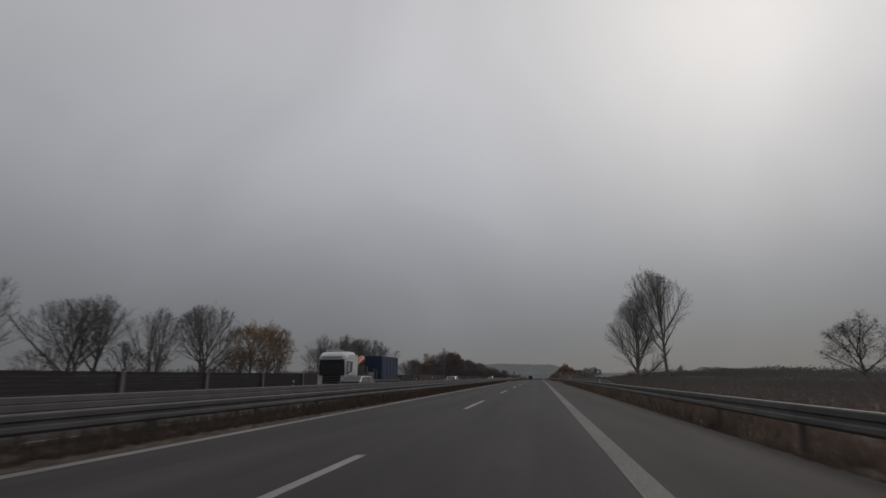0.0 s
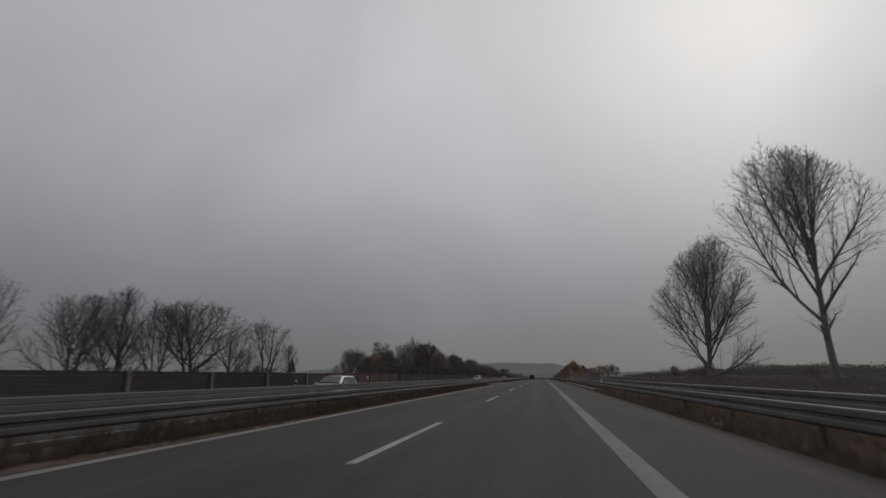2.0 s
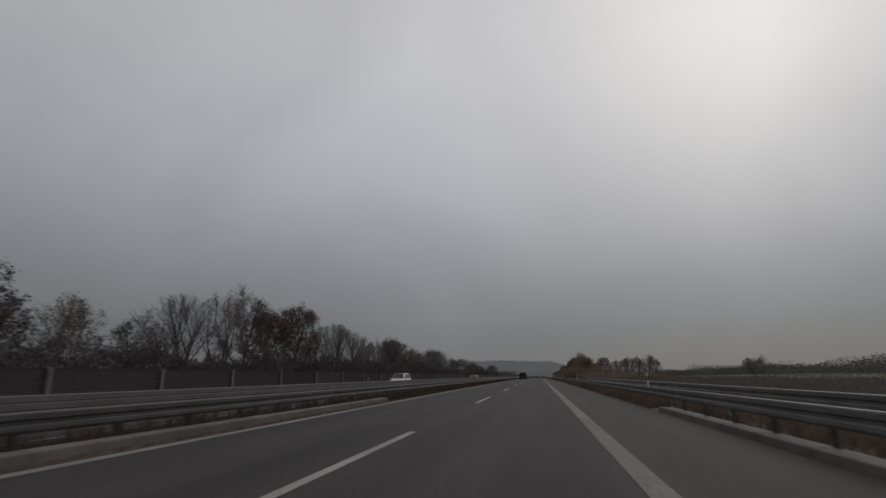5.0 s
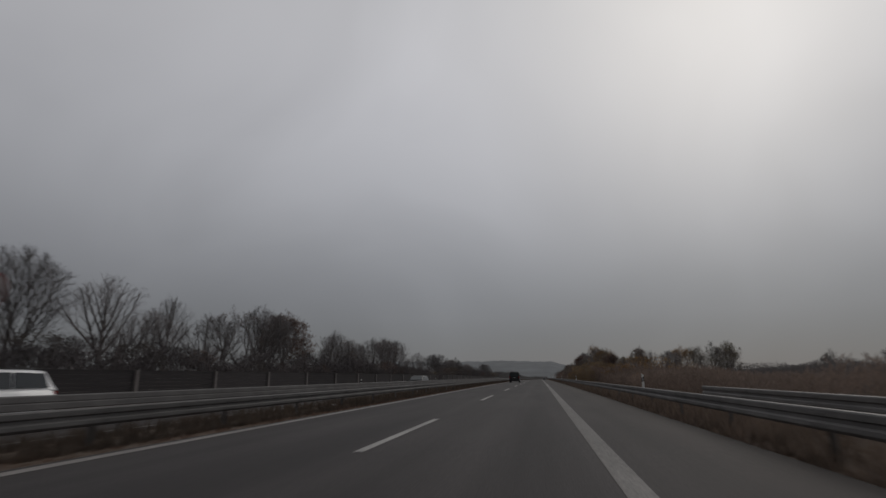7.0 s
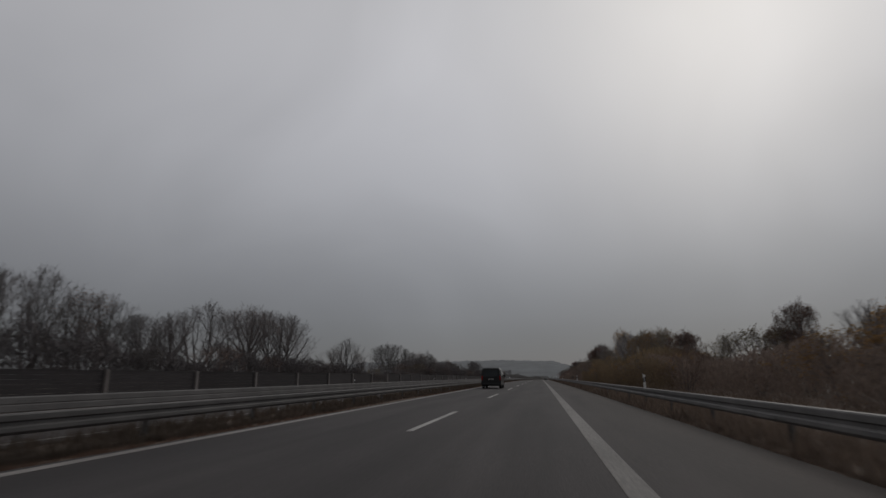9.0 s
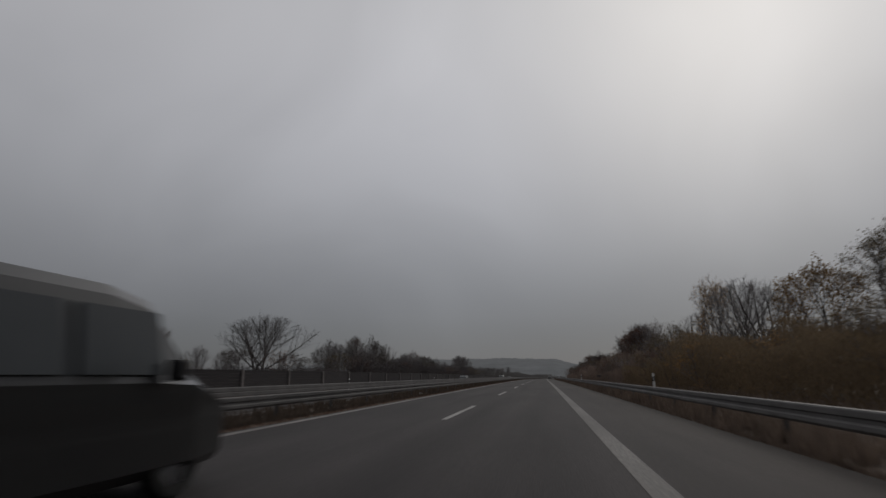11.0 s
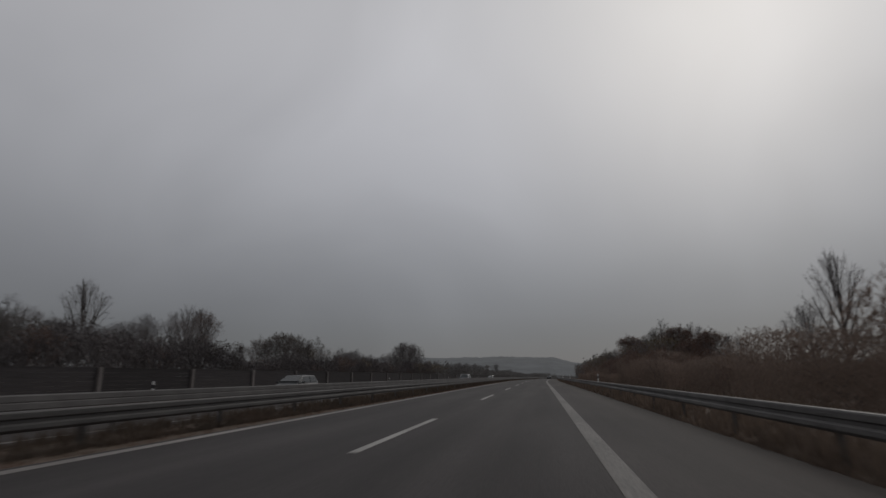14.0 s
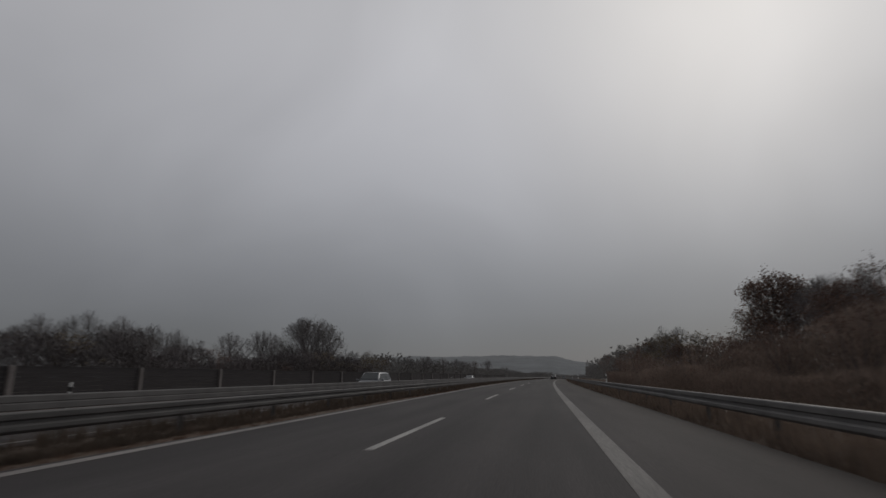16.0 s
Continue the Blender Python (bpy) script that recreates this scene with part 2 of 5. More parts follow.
# far woods, their base colour lightened to stand in for haze
M["far_wood"] = material("hazed_woodland", (0.135, 0.130, 0.125), (0.190, 0.182, 0.174), scale=0.02, rough=1.0, island=0.2, thin=0.4)
M["hedge"] = material("distant_hedge", (0.100, 0.090, 0.087), (0.145, 0.128, 0.122), scale=0.03, rough=1.0, island=0.12)
# the haze before the hills is put into this paler, bluish base colour
M["hill"] = material("hazed_hillside", (0.122, 0.130, 0.135), (0.166, 0.176, 0.182), scale=0.012, rough=1.0, fine=0.25, bump_scale=0.25)
M["white_plastic"] = material("white_plastic", (0.62, 0.62, 0.60), (0.78, 0.78, 0.76), scale=5, rough=0.5, fine=0.1)
M["black_plastic"] = material("black_plastic", (0.012, 0.012, 0.012), (0.022, 0.022, 0.022), scale=6, rough=0.5, fine=0.1)
M["reflector"] = material("reflector", (0.35, 0.35, 0.36), (0.5, 0.5, 0.5), scale=30, rough=0.2)
M["sign_white"] = material("sign_white", (0.42, 0.42, 0.41), (0.52, 0.52, 0.51), scale=3, rough=0.4, fine=0.06)
M["sign_red"] = material("sign_red", (0.20, 0.035, 0.034), (0.27, 0.050, 0.047), scale=3, rough=0.4)
M["sign_black"] = material("sign_black", (0.015, 0.015, 0.015), (0.03, 0.03, 0.03), scale=3, rough=0.4)
M["white_paint"] = material("white_car_paint", (0.66, 0.66, 0.66), (0.76, 0.76, 0.76), scale=1.5, rough=0.3, coat=0.6, fine=0.05)
M["silver_paint"] = material("silver_car_paint", (0.22, 0.225, 0.235), (0.28, 0.285, 0.295), scale=1.5, rough=0.36, metal=0.4, coat=0.6, fine=0.05)
M["grey_paint"] = material("grey_car_paint", (0.048, 0.050, 0.053), (0.066, 0.068, 0.072), scale=1.5, rough=0.48, metal=0.2, coat=0.1, fine=0.08)
M["dark_paint"] = material("dark_car_paint", (0.018, 0.020, 0.023), (0.03, 0.032, 0.035), scale=1.5, rough=0.3, coat=0.6, fine=0.08)
M["black_paint"] = material("black_van_paint", (0.010, 0.010, 0.011), (0.018, 0.018, 0.018), scale=1.5, rough=0.35, coat=0.5, fine=0.1)
M["glass"] = material("tinted_car_glass", (0.036, 0.041, 0.044), (0.052, 0.057, 0.060), scale=1.0, rough=0.12, spec=0.38)
M["rubber"] = material("tyre_rubber", (0.012, 0.012, 0.012), (0.024, 0.023, 0.022), scale=6, rough=0.9, fine=0.2)
M["rim"] = material("alloy_rim", (0.25, 0.25, 0.26), (0.36, 0.36, 0.37), scale=4, rough=0.35, metal=0.8)
M["lamp_clear"] = material("headlamp_glass", (0.5, 0.5, 0.5), (0.7, 0.7, 0.7), scale=8, rough=0.1)
M["lamp_red"] = material("tail_lamp", (0.22, 0.012, 0.01), (0.35, 0.02, 0.018), scale=8, rough=0.2)
M["blue_tarp"] = material("blue_tarpaulin", (0.020, 0.036, 0.075), (0.030, 0.052, 0.102), scale=0.8, rough=0.55, fine=0.12, bump=0.2)
M["orange"] = material("orange_paint", (0.34, 0.10, 0.035), (0.44, 0.14, 0.05), scale=2, rough=0.5)
M["roof_tile"] = material("roof_tile", (0.06, 0.04, 0.035), (0.10, 0.07, 0.06), scale=1.0, rough=0.9, fine=0.2)
M["plaster"] = material("pale_plaster", (0.3, 0.29, 0.27), (0.4, 0.39, 0.36), scale=0.6, rough=0.9, fine=0.1)


# ---- helpers for meshes ----
def part(name, bm, mat, parent=None, label="", m=None):
    me = bpy.data.meshes.new(name)
    bm.to_mesh(me)
    bm.free()
    return part_of(name, me, mat, parent, label, m)


def part_of(name, me, mat, parent=None, label="", m=None):
    if mat is not None and not me.materials:
        me.materials.append(M[mat])
    ob = new(name, me)
    if parent is not None:
        ob.parent = parent
    if m is not None:
        ob.matrix_basis = m
    if label:
        tagged(ob, label)
    return ob


def mesh_of(name, verts, faces, smooth=False):
    me = bpy.data.meshes.new(name)
    me.from_pydata([tuple(v) for v in verts], [], [tuple(f) for f in faces])
    if smooth:
        me.shade_smooth()
    me.update()
    return me


def box(bm, cx, cy, cz, dx, dy, dz, bevel=0.0):
    b2 = bmesh.new()
    bmesh.ops.create_cube(b2, size=1.0)
    bmesh.ops.scale(b2, vec=(dx, dy, dz), verts=b2.verts)
    if bevel:
        bmesh.ops.bevel(b2, geom=b2.edges[:], offset=bevel, segments=2, affect="EDGES", profile=0.6)
    bmesh.ops.translate(b2, vec=(cx, cy, cz), verts=b2.verts)
    me = bpy.data.meshes.new("tmp")
    b2.to_mesh(me)
    b2.free()
    bm.from_mesh(me)
    bpy.data.meshes.remove(me)
    return bm


def cyl(bm, p0, p1, r0, r1=None, n=12):
    p0, p1 = Vector(p0), Vector(p1)
    r1 = r0 if r1 is None else r1
    q = (p1 - p0).to_track_quat("Z", "Y").to_matrix().to_4x4()
    m = Matrix.Translation((p0 + p1) / 2) @ q
    bmesh.ops.create_cone(bm, cap_ends=True, segments=n, radius1=r0, radius2=r1, depth=(p1 - p0).length, matrix=m)
    return bm


def loft(rings, close=True):
    """A skin through rings of equal point count, both ends closed."""
    bm = bmesh.new()
    vs = [[bm.verts.new(p) for p in ring] for ring in rings]
    n = len(rings[0])
    for a, b in zip(vs, vs[1:]):
        for i in range(n):
            bm.faces.new((a[i], a[(i + 1) % n], b[(i + 1) % n], b[i]))
    if close:
        bm.faces.new(vs[0][::-1])
        bm.faces.new(vs[-1])
    bmesh.ops.recalc_face_normals(bm, faces=bm.faces)
    return bm


def strip(name, s0, s1, u0, u1, z, mat, step=4.0, skirt=0.0, parent=None):
    """A band of the road surface, with sides of some depth."""
    cols = [(u0, z - skirt), (u0, z), (u1, z), (u1, z - skirt)] if skirt else [(u0, z), (u1, z)]
    n = max(1, round((s1 - s0) / step))
    verts = [road(s0 + (s1 - s0) * i / n, u, zz) for i in range(n + 1) for u, zz in cols]
    k = len(cols)
    faces = [(i * k + j, i * k + j + 1, (i + 1) * k + j + 1, (i + 1) * k + j) for i in range(n) for j in range(k - 1)]
    return part_of(name, mesh_of(name, verts, faces), mat, parent)


# ---- ground, road, markings ----
FAR_Z = -0.28                              # the oncoming carriageway lies a little lower


def make_ground():
    ss = [-400, -200, -100, -60] + list(range(-40, 640, 10)) + [660, 700, 760, 850, 1000, 1200, 1500, 1900, 2400, 3000, 3800]
    us = [-3000, -1500, -700, -350, -180, -100, -60, -45, -36, -30, -26, -23, -21, -19.5, -18.3, -17.5, -8.2, -7.6, -6.2, -4.7, -3.95,
          -3, 3, 6.2, 6.6, 7.2, 8.0, 9.5, 12, 15, 20, 28, 40, 60, 100, 180, 350, 700, 1500, 3000]

    def lift(s, u):
        if -17.6 < u < -8.1:
            return FAR_Z - 0.09
        if -3.9 < u < 6.25:
            return -0.09
        h = -0.02
        if -8.1 <= u <= -3.9:
            h = -0.03 + FAR_Z * (-4.1 - u) / 4.1 + 0.06 * math.sin(math.pi * (u + 8.2) / 4.1)
        if u > 6.3:
            h = -0.04 + 0.16 * min(1, max(0, (u - 6.6) / 1.6)) + 0.02 * max(0, min(u, 60) - 12) * (0.25 if s < 220 else 1.0)
        if u < -18:
            h = FAR_Z - 0.05 - 0.1 * min(1, (-18 - u) / 3)
        rough = 0.05 if abs(u) < 30 else 0.5
        return h + rough * (noise.noise(Vector((s * 0.11, u * 0.3, 0))))
    verts = [road(s, u, lift(s, u)) for s in ss for u in us]
    k = len(us)
    faces = [(i * k + j, i * k + j + 1, (i + 1) * k + j + 1, (i + 1) * k + j) for i in range(len(ss) - 1) for j in range(k - 1)]
    me = mesh_of("ground", verts, faces)
    me.materials.append(M["verge"])
    me.materials.append(M["ground"])
    for p in me.polygons:
        u = us[p.index % (k - 1)]
        p.material_index = 0 if -24 < u < 13 else 1
    tagged(new("ground", me), "brown autumn verge earth and fields beside the motorway", "ground", kind="structure")


make_ground()
ROAD_END = 1150
road_own = tagged(strip("road", -60, ROAD_END, -3.88, 6.28, 0.0, "asphalt", skirt=0.1),
                  "grey worn asphalt carriageway with two lanes and a hard shoulder", "road", kind="structure")
road_far = tagged(strip("road", -60, ROAD_END, -17.55, -8.15, FAR_Z, "asphalt", skirt=0.1),
                  "grey asphalt carriageway of the oncoming traffic", "road", kind="structure")
EDGE_L, EDGE_R = -3.64, 3.75
for parent, u, w, mat in ((road_own, EDGE_L + 0.03, 0.24, "paint_edge"), (road_own, EDGE_R, 0.30, "paint_worn"), (road_far, -8.75, 0.17, "paint"), (road_far, -15.4, 0.30, "paint_worn")):
    tagged(strip("edge_line", -40, 900, u - w / 2, u + w / 2, 0.005 + (FAR_Z if parent == road_far else 0), mat, parent=parent), "worn white solid edge line")
dash_mesh = mesh_of("lane_dash", [(-0.075, -3.2, 0.0), (0.075, -3.2, 0.0), (0.075, 3.3, 0.0), (-0.075, 3.3, 0.0),
                                  (-0.075, -3.2, -0.01), (0.075, -3.2, -0.01), (0.075, 3.3, -0.01), (-0.075, 3.3, -0.01)],
                    [(0, 1, 2, 3), (4, 5, 1, 0), (5, 6, 2, 1), (6, 7, 3, 2), (7, 4, 0, 3)])
for n in range(-2, 45):
    part_of("lane_dash", dash_mesh, "paint", road_own, m=on_road(18 * n + 3.2, 0.0, 0.006))
    part_of("lane_dash", dash_mesh, "paint", road_far, m=on_road(18 * n + 9, -12.1, FAR_Z + 0.006))


# ---- guard rails ----
def beam_mesh(length):
    """W-shaped rail, standing in the x-z plane and running along y, face towards +x."""
    prof = [(0.03, 0.0), (0.055, 0.012), (0.08, 0.048), (0.078, 0.105), (0.040, 0.132), (0.040, 0.178), (0.078, 0.205), (0.08, 0.280),
            (0.072, 0.300), (0.045, 0.31)]
    prof += [(x - 0.006, z) for x, z in prof[::-1]]
    rings = [[(x, y, z - 0.31) for x, z in prof] for y in (-length / 2, length / 2)]
    bm = loft(rings)
    for y in (-length / 2 + 0.12, length / 2 - 0.12):          # lapped joint with its bolts
        for z in (-0.235, -0.075):
            cyl(bm, (0.07, y, z), (0.098, y, z), 0.016, n=6)
    for f in bm.faces:
        f.smooth = False
    me = bpy.data.meshes.new("beam")
    bm.to_mesh(me)
    bm.free()
    return me


def box_beam_mesh(length):
    """Box-shaped rail with a shallow groove along its middle, face towards +x."""
    prof = [(-0.03, 0.0), (0.04, 0.0), (0.055, 0.02), (0.055, 0.135), (0.042, 0.155), (0.055, 0.175), (0.055, 0.285), (0.04, 0.31), (-0.03, 0.31)]
    bm = loft([[(x, y, z - 0.31) for x, z in prof] for y in (-length / 2, length / 2)])
    for y in (-length / 2 + 0.12, length / 2 - 0.12):
        for z in (-0.235, -0.075):
            cyl(bm, (0.05, y, z), (0.07, y, z), 0.016, n=6)
    me = bpy.data.meshes.new("beam")
    bm.to_mesh(me)
    bm.free()
    return me


def post_mesh(top):
    bm = bmesh.new()
    box(bm, -0.09, 0, top / 2 - 0.3, 0.012, 0.10, top + 0.5)
    box(bm, -0.065, 0.045, top / 2 - 0.3, 0.05, 0.010, top + 0.5)
    box(bm, -0.065, -0.045, top / 2 - 0.3, 0.05, 0.010, top + 0.5)
    box(bm, -0.02, 0, top - 0.16, 0.06, 0.09, 0.13)
    me = bpy.data.meshes.new("post")
    bm.to_mesh(me)
    bm.free()
    return me


BEAMS = {"steel": beam_mesh(4.0), "steel_pale": box_beam_mesh(4.0), "steel_veiled": beam_mesh(4.0)}


def guardrail(s0, s1, u, top, face, label, dense=(), sink=False, step=4.0, steel="steel"):
    rail = tagged(new("guardrail"), label, "guard rail", kind="structure")
    pm = post_mesh(top)
    turn = 0 if face > 0 else 180
    n = int((s1 - s0) / 4)
    for i in range(n):
        s = s0 + 4 * i + 2
        drop = 0.0
        m = on_road(s, u, top, turn)
        if sink and i in (0, 1, 2):                            # the end dives towards the ground
            drop = (0.52, 0.31, 0.10)[i]
            m = on_road(s, u, top - drop, turn) @ pose(0, 0, 0, 3.0 if face > 0 else -3.0, 0, 0)
        part_of("beam", BEAMS[steel], steel, rail, m=m)
        if drop < 0.4:
            part_of("post", pm, "post_steel", rail, m=on_road(s - 2, u, -drop, turn))
    for a, b in dense:
        for k in range(int((b - a) / 4)):
            part_of("post", pm, "post_steel", rail, m=on_road(s0 + 4 * int((a - s0) / 4) + 2 + 4 * k, u, 0, turn))
    return rail


FAR_RAIL = 560
guardrail(-20, FAR_RAIL, -4.72, 0.645, 1, "galvanised steel guard rail along the median, facing the near lanes", dense=((116, 152),))
guardrail(-20, FAR_RAIL, -7.62, 0.77, 1, "pale weathered box-section guard rail along the median, beside the oncoming lanes", steel="steel_pale")
guardrail(-20, FAR_RAIL, 6.62, 0.71, -1, "galvanised steel guard rail along the hard shoulder", dense=((88, 140),), steel="steel_veiled")
guardrail(36, 192, 8.45, 0.785, -1, "outer galvanised guard rail with a sloped end, over the bridge", sink=True, steel="steel_veiled")


def far_rails():
    """The same rails running on into the distance, too far off to tell their pieces apart."""
    verts, faces = [], []
    for u, top, face in ((-4.72, 0.68, 1), (-7.62, 0.77, -1), (6.62, 0.71, -1)):
        prof = [(0, -0.31), (0.08 * face, -0.24), (0.03 * face, -0.155), (0.08 * face, -0.07), (0, 0.0), (-0.01 * face, -0.155)]
        base, n = len(verts), 50
        for i in range(n + 1):
            verts += [road(FAR_RAIL + i * 10, u + x, top + z) for x, z in prof]
        k = len(prof)
        faces += [(base + i * k + j, base + i * k + (j + 1) % k, base + (i + 1) * k + (j + 1) % k, base + (i + 1) * k + j)
                  for i in range(n) for j in range(k)]
    tagged(part_of("guardrail", mesh_of("guardrail", verts, faces), "steel"), "steel guard rails running on into the distance", "guard rail", kind="stuff")


far_rails()


# concrete kerb of the bridge under the shoulder rail, and one under the median rail
def kerb(s0, s1, u0, u1, label):
    k = tagged(new("kerb"), label, "kerb", kind="structure")
    bm = bmesh.new()
    box(bm, 0, 0, -0.02, abs(u1 - u0), 1.985, 0.28, bevel=0.025)
    me = bpy.data.meshes.new("kerb_stone")
    bm.to_mesh(me)
    bm.free()
    for i in range(int((s1 - s0) / 2)):
        part_of("kerb_stone", me, "concrete", k, m=on_road(s0 + 1 + 2 * i, (u0 + u1) / 2, 0))


kerb(90, 140, 6.36, 6.78, "weathered concrete bridge kerb below the guard rail")
kerb(118, 146, -4.75, -4.35, "weathered concrete bridge kerb below the median guard rail")


# ---- noise barrier beyond the oncoming lanes ----
def barrier():
    def panel_mesh(length, top, ribs):
        bm = bmesh.new()
        h = top + 0.5
        for i in range(ribs):
            z = -0.5 + h * (i + 0.5) / ribs
            box(bm, 0.012 * (i % 2), 0, z, 0.10, length, h / ribs - 0.012)
        box(bm, 0, 0, top + 0.02, 0.14, length, 0.04)
        me = bpy.data.meshes.new("panel")
        bm.to_mesh(me)
        bm.free()
        return me

    def bpost(top):
        bm = bmesh.new()
        box(bm, 0, 0, (top - 0.5) / 2, 0.30, 0.30, top + 0.5, bevel=0.025)
        me = bpy.data.meshes.new("barrier_post")
        bm.to_mesh(me)
        bm.free()
        return me
    PITCH = 8.06
    for first, last, top in ((26.04 - 5 * PITCH, 104, 1.44), (200.5 - 8 * PITCH, 300, 1.50), (200.5 + 13 * PITCH, 640, 1.56)):
        wall = tagged(new("noise_barrier"), "low dark timber noise barrier with grey concrete posts", "noise barrier", kind="structure")
        pan, pst = panel_mesh(PITCH - 0.3, top, 9), bpost(top + 0.05)
        s = first
        while s < last - 1:
            part_of("barrier_post", pst, "post_concrete", wall, m=on_road(s, -21.0, 0))
            if s + PITCH < last + 4:
                part_of("panel", pan, "barrier_wood", wall, m=on_road(s + PITCH / 2, -21.05, 0))
            s += PITCH
    red = tagged(new("noise_barrier"), "red-brown panelled bridge wall beyond the oncoming lanes", "noise barrier", kind="structure")
    pan = panel_mesh(4.9, 1.52, 6)
    for i in range(6):
        part_of("panel", pan, "red_panel", red, m=on_road(103.9 + 2.5 + 5 * i, -21.0, 0))
    for i in range(7):
        bm = bmesh.new()
        box(bm, 0, 0, 0.5, 0.13, 0.08, 2.08, bevel=0.012)
        part("barrier_post", bm, "red_panel", red, m=on_road(103.9 + 5 * i, -20.95, 0))
    plate = tagged(new("marker_plate"), "small white marker plate with grey bars on the red wall", "sign")
    plate.matrix_basis = on_road(118.0, -20.925, 1.0)
    bm = bmesh.new()
    box(bm, 0, 0, 0, 0.02, 0.50, 0.42, bevel=0.008)
    part("panel", bm, "sign_white", plate)
    for z in (-0.09, 0.08):
        bm = bmesh.new()
        box(bm, 0.013, 0, z, 0.006, 0.3, 0.06)
        part("bar", bm, "sign_black", plate)


barrier()


# ---- delineator posts ----
def delineator():
    d = tagged(new("delineator_post"), "white plastic delineator post with a black slanted band", "delineator", group="delineator posts")
    bm = loft([[(-0.06, -0.05, z), (0.06, -0.05, z), (0.045, 0.03, z), (0, 0.06, z), (-0.045, 0.03, z)] for z in (-0.35, 0.78)])
    part("shaft", bm, "white_plastic", d)
    bm = loft([[(-0.062, -0.052, a), (0.062, -0.052, b), (0.047, 0.032, b), (0, 0.062, (a + b) / 2), (-0.047, 0.032, a)] for a, b in ((0.74, 0.80), (0.95, 1.01))])
    part("band", bm, "black_plastic", d, "black slanted band")
    bm = loft([[(-0.06, -0.05, a), (0.06, -0.05, b), (0.045, 0.03, b), (0, 0.06, (a + b) / 2), (-0.045, 0.03, a)] for a, b in ((0.95, 1.01), (1.16, 1.10))])
    part("top", bm, "white_plastic", d)
    bm = bmesh.new()
    box(bm, 0, -0.055, 0.88, 0.05, 0.012, 0.16)
    part("reflector", bm, "reflector", d, "grey reflector strip")
    return d


first = delineator()
first.matrix_basis = on_road(-2.1, 7.9, 0.08)
for k in range(1, 12):
    copy_thing(first, on_road(-2.1 + 50.6 * k, 7.9, 0.08))
for k in range(1, 12):
    copy_thing(first, on_road(-5 + 48 * k, -18.5, FAR_Z - 0.02, 180))


# ---- road signs ----
def text_mesh(body, size):
    cu = bpy.data.curves.new("lettering", "FONT")
    cu.body, cu.size, cu.align_x, cu.align_y, cu.extrude = body, size, "CENTER", "CENTER", 0.002
    ob = new("lettering", cu)
    bpy.context.view_layer.update()
    me = bpy.data.meshes.new_from_object(ob.evaluated_get(bpy.context.evaluated_depsgraph_get()))
    bpy.data.objects.remove(ob)
    return me


def no_overtaking_sign(dia, high, gap, wide, tall, label):
    """Faces -y, stands on z = 0."""
    sg = tagged(new("traffic_sign"), label, "road sign")
    r = dia / 2
    bm = cyl(bmesh.new(), (0, 0.05, -0.3), (0, 0.05, high + r * 0.8), 0.038)
    part("pole", bm, "post_steel", sg)
    bm = bmesh.new()
    cyl(bm, (0, 0.0, high), (0, 0.012, high), r, n=40)
    part("disc", bm, "sign_white", sg)
    bm = bmesh.new()
    n = 48
    for ya, yb in ((-0.006, 0.0),):
        ring = [[(rr * math.cos(2 * math.pi * i / n), y, high + rr * math.sin(2 * math.pi * i / n)) for rr, y in
                 ((r, yb), (r, ya), (r * 0.80, ya), (r * 0.80, yb))] for i in range(n)]
        vs = [[bm.verts.new(p) for p in q] for q in ring]
        for i in range(n):
            a, b = vs[i], vs[(i + 1) % n]
            for j in range(4):
                bm.faces.new((a[j], a[(j + 1) % 4], b[(j + 1) % 4], b[j]))
    bmesh.ops.recalc_face_normals(bm, faces=bm.faces)
    part("rim", bm, "sign_red", sg, "red rim")
    bm = bmesh.new()
    box(bm, -0.30 * r, -0.003, high + 0.08 * r, 0.44 * r, 0.006, 0.62 * r, bevel=0.002)
    box(bm, -0.30 * r, -0.003, high - 0.27 * r, 0.50 * r, 0.006, 0.08 * r)
    part("lorry_symbol", bm, "sign_red", sg, "red lorry symbol")
    bm = bmesh.new()
    box(bm, 0.34 * r, -0.003, high - 0.16 * r, 0.52 * r, 0.006, 0.17 * r, bevel=0.002)
    box(bm, 0.34 * r, -0.003, high - 0.02 * r, 0.30 * r, 0.006, 0.13 * r, bevel=0.002)
    box(bm, 0.18 * r, -0.003, high - 0.28 * r, 0.10 * r, 0.006, 0.09 * r)
    box(bm, 0.50 * r, -0.003, high - 0.28 * r, 0.10 * r, 0.006, 0.09 * r)
    part("car_symbol", bm, "sign_black", sg, "black car symbol")
    zc = high - r - gap - tall / 2
    bm = bmesh.new()
    box(bm, 0, 0.006, zc, wide, 0.012, tall, bevel=0.003)
    plate = part("plate", bm, "sign_white", sg, "white plate reading 400 m")
    bm = bmesh.new()
    t = 0.018
    for x, z, dx, dz in ((0, zc + tall / 2 - 0.02, wide - 0.03, t), (0, zc - tall / 2 + 0.02, wide - 0.03, t),
                         (-wide / 2 + 0.02, zc, t, tall - 0.04), (wide / 2 - 0.02, zc, t, tall - 0.04)):
        box(bm, x, -0.002, z, dx, 0.005, dz)
    part("border", bm, "sign_black", plate)
    for word, x in (("400", -0.11 * wide), ("m", 0.30 * wide)):
        part_of("lettering", text_mesh(word, tall * 0.62), "sign_black", plate, m=pose(x, -0.003, zc, 90, 0, 0))
    for z in (high + 0.3 * r, high - 0.3 * r, zc):
        part("clamp", box(bmesh.new(), 0, 0.045, z, 0.12, 0.05, 0.05, bevel=0.005), "post_steel", sg)
    return sg


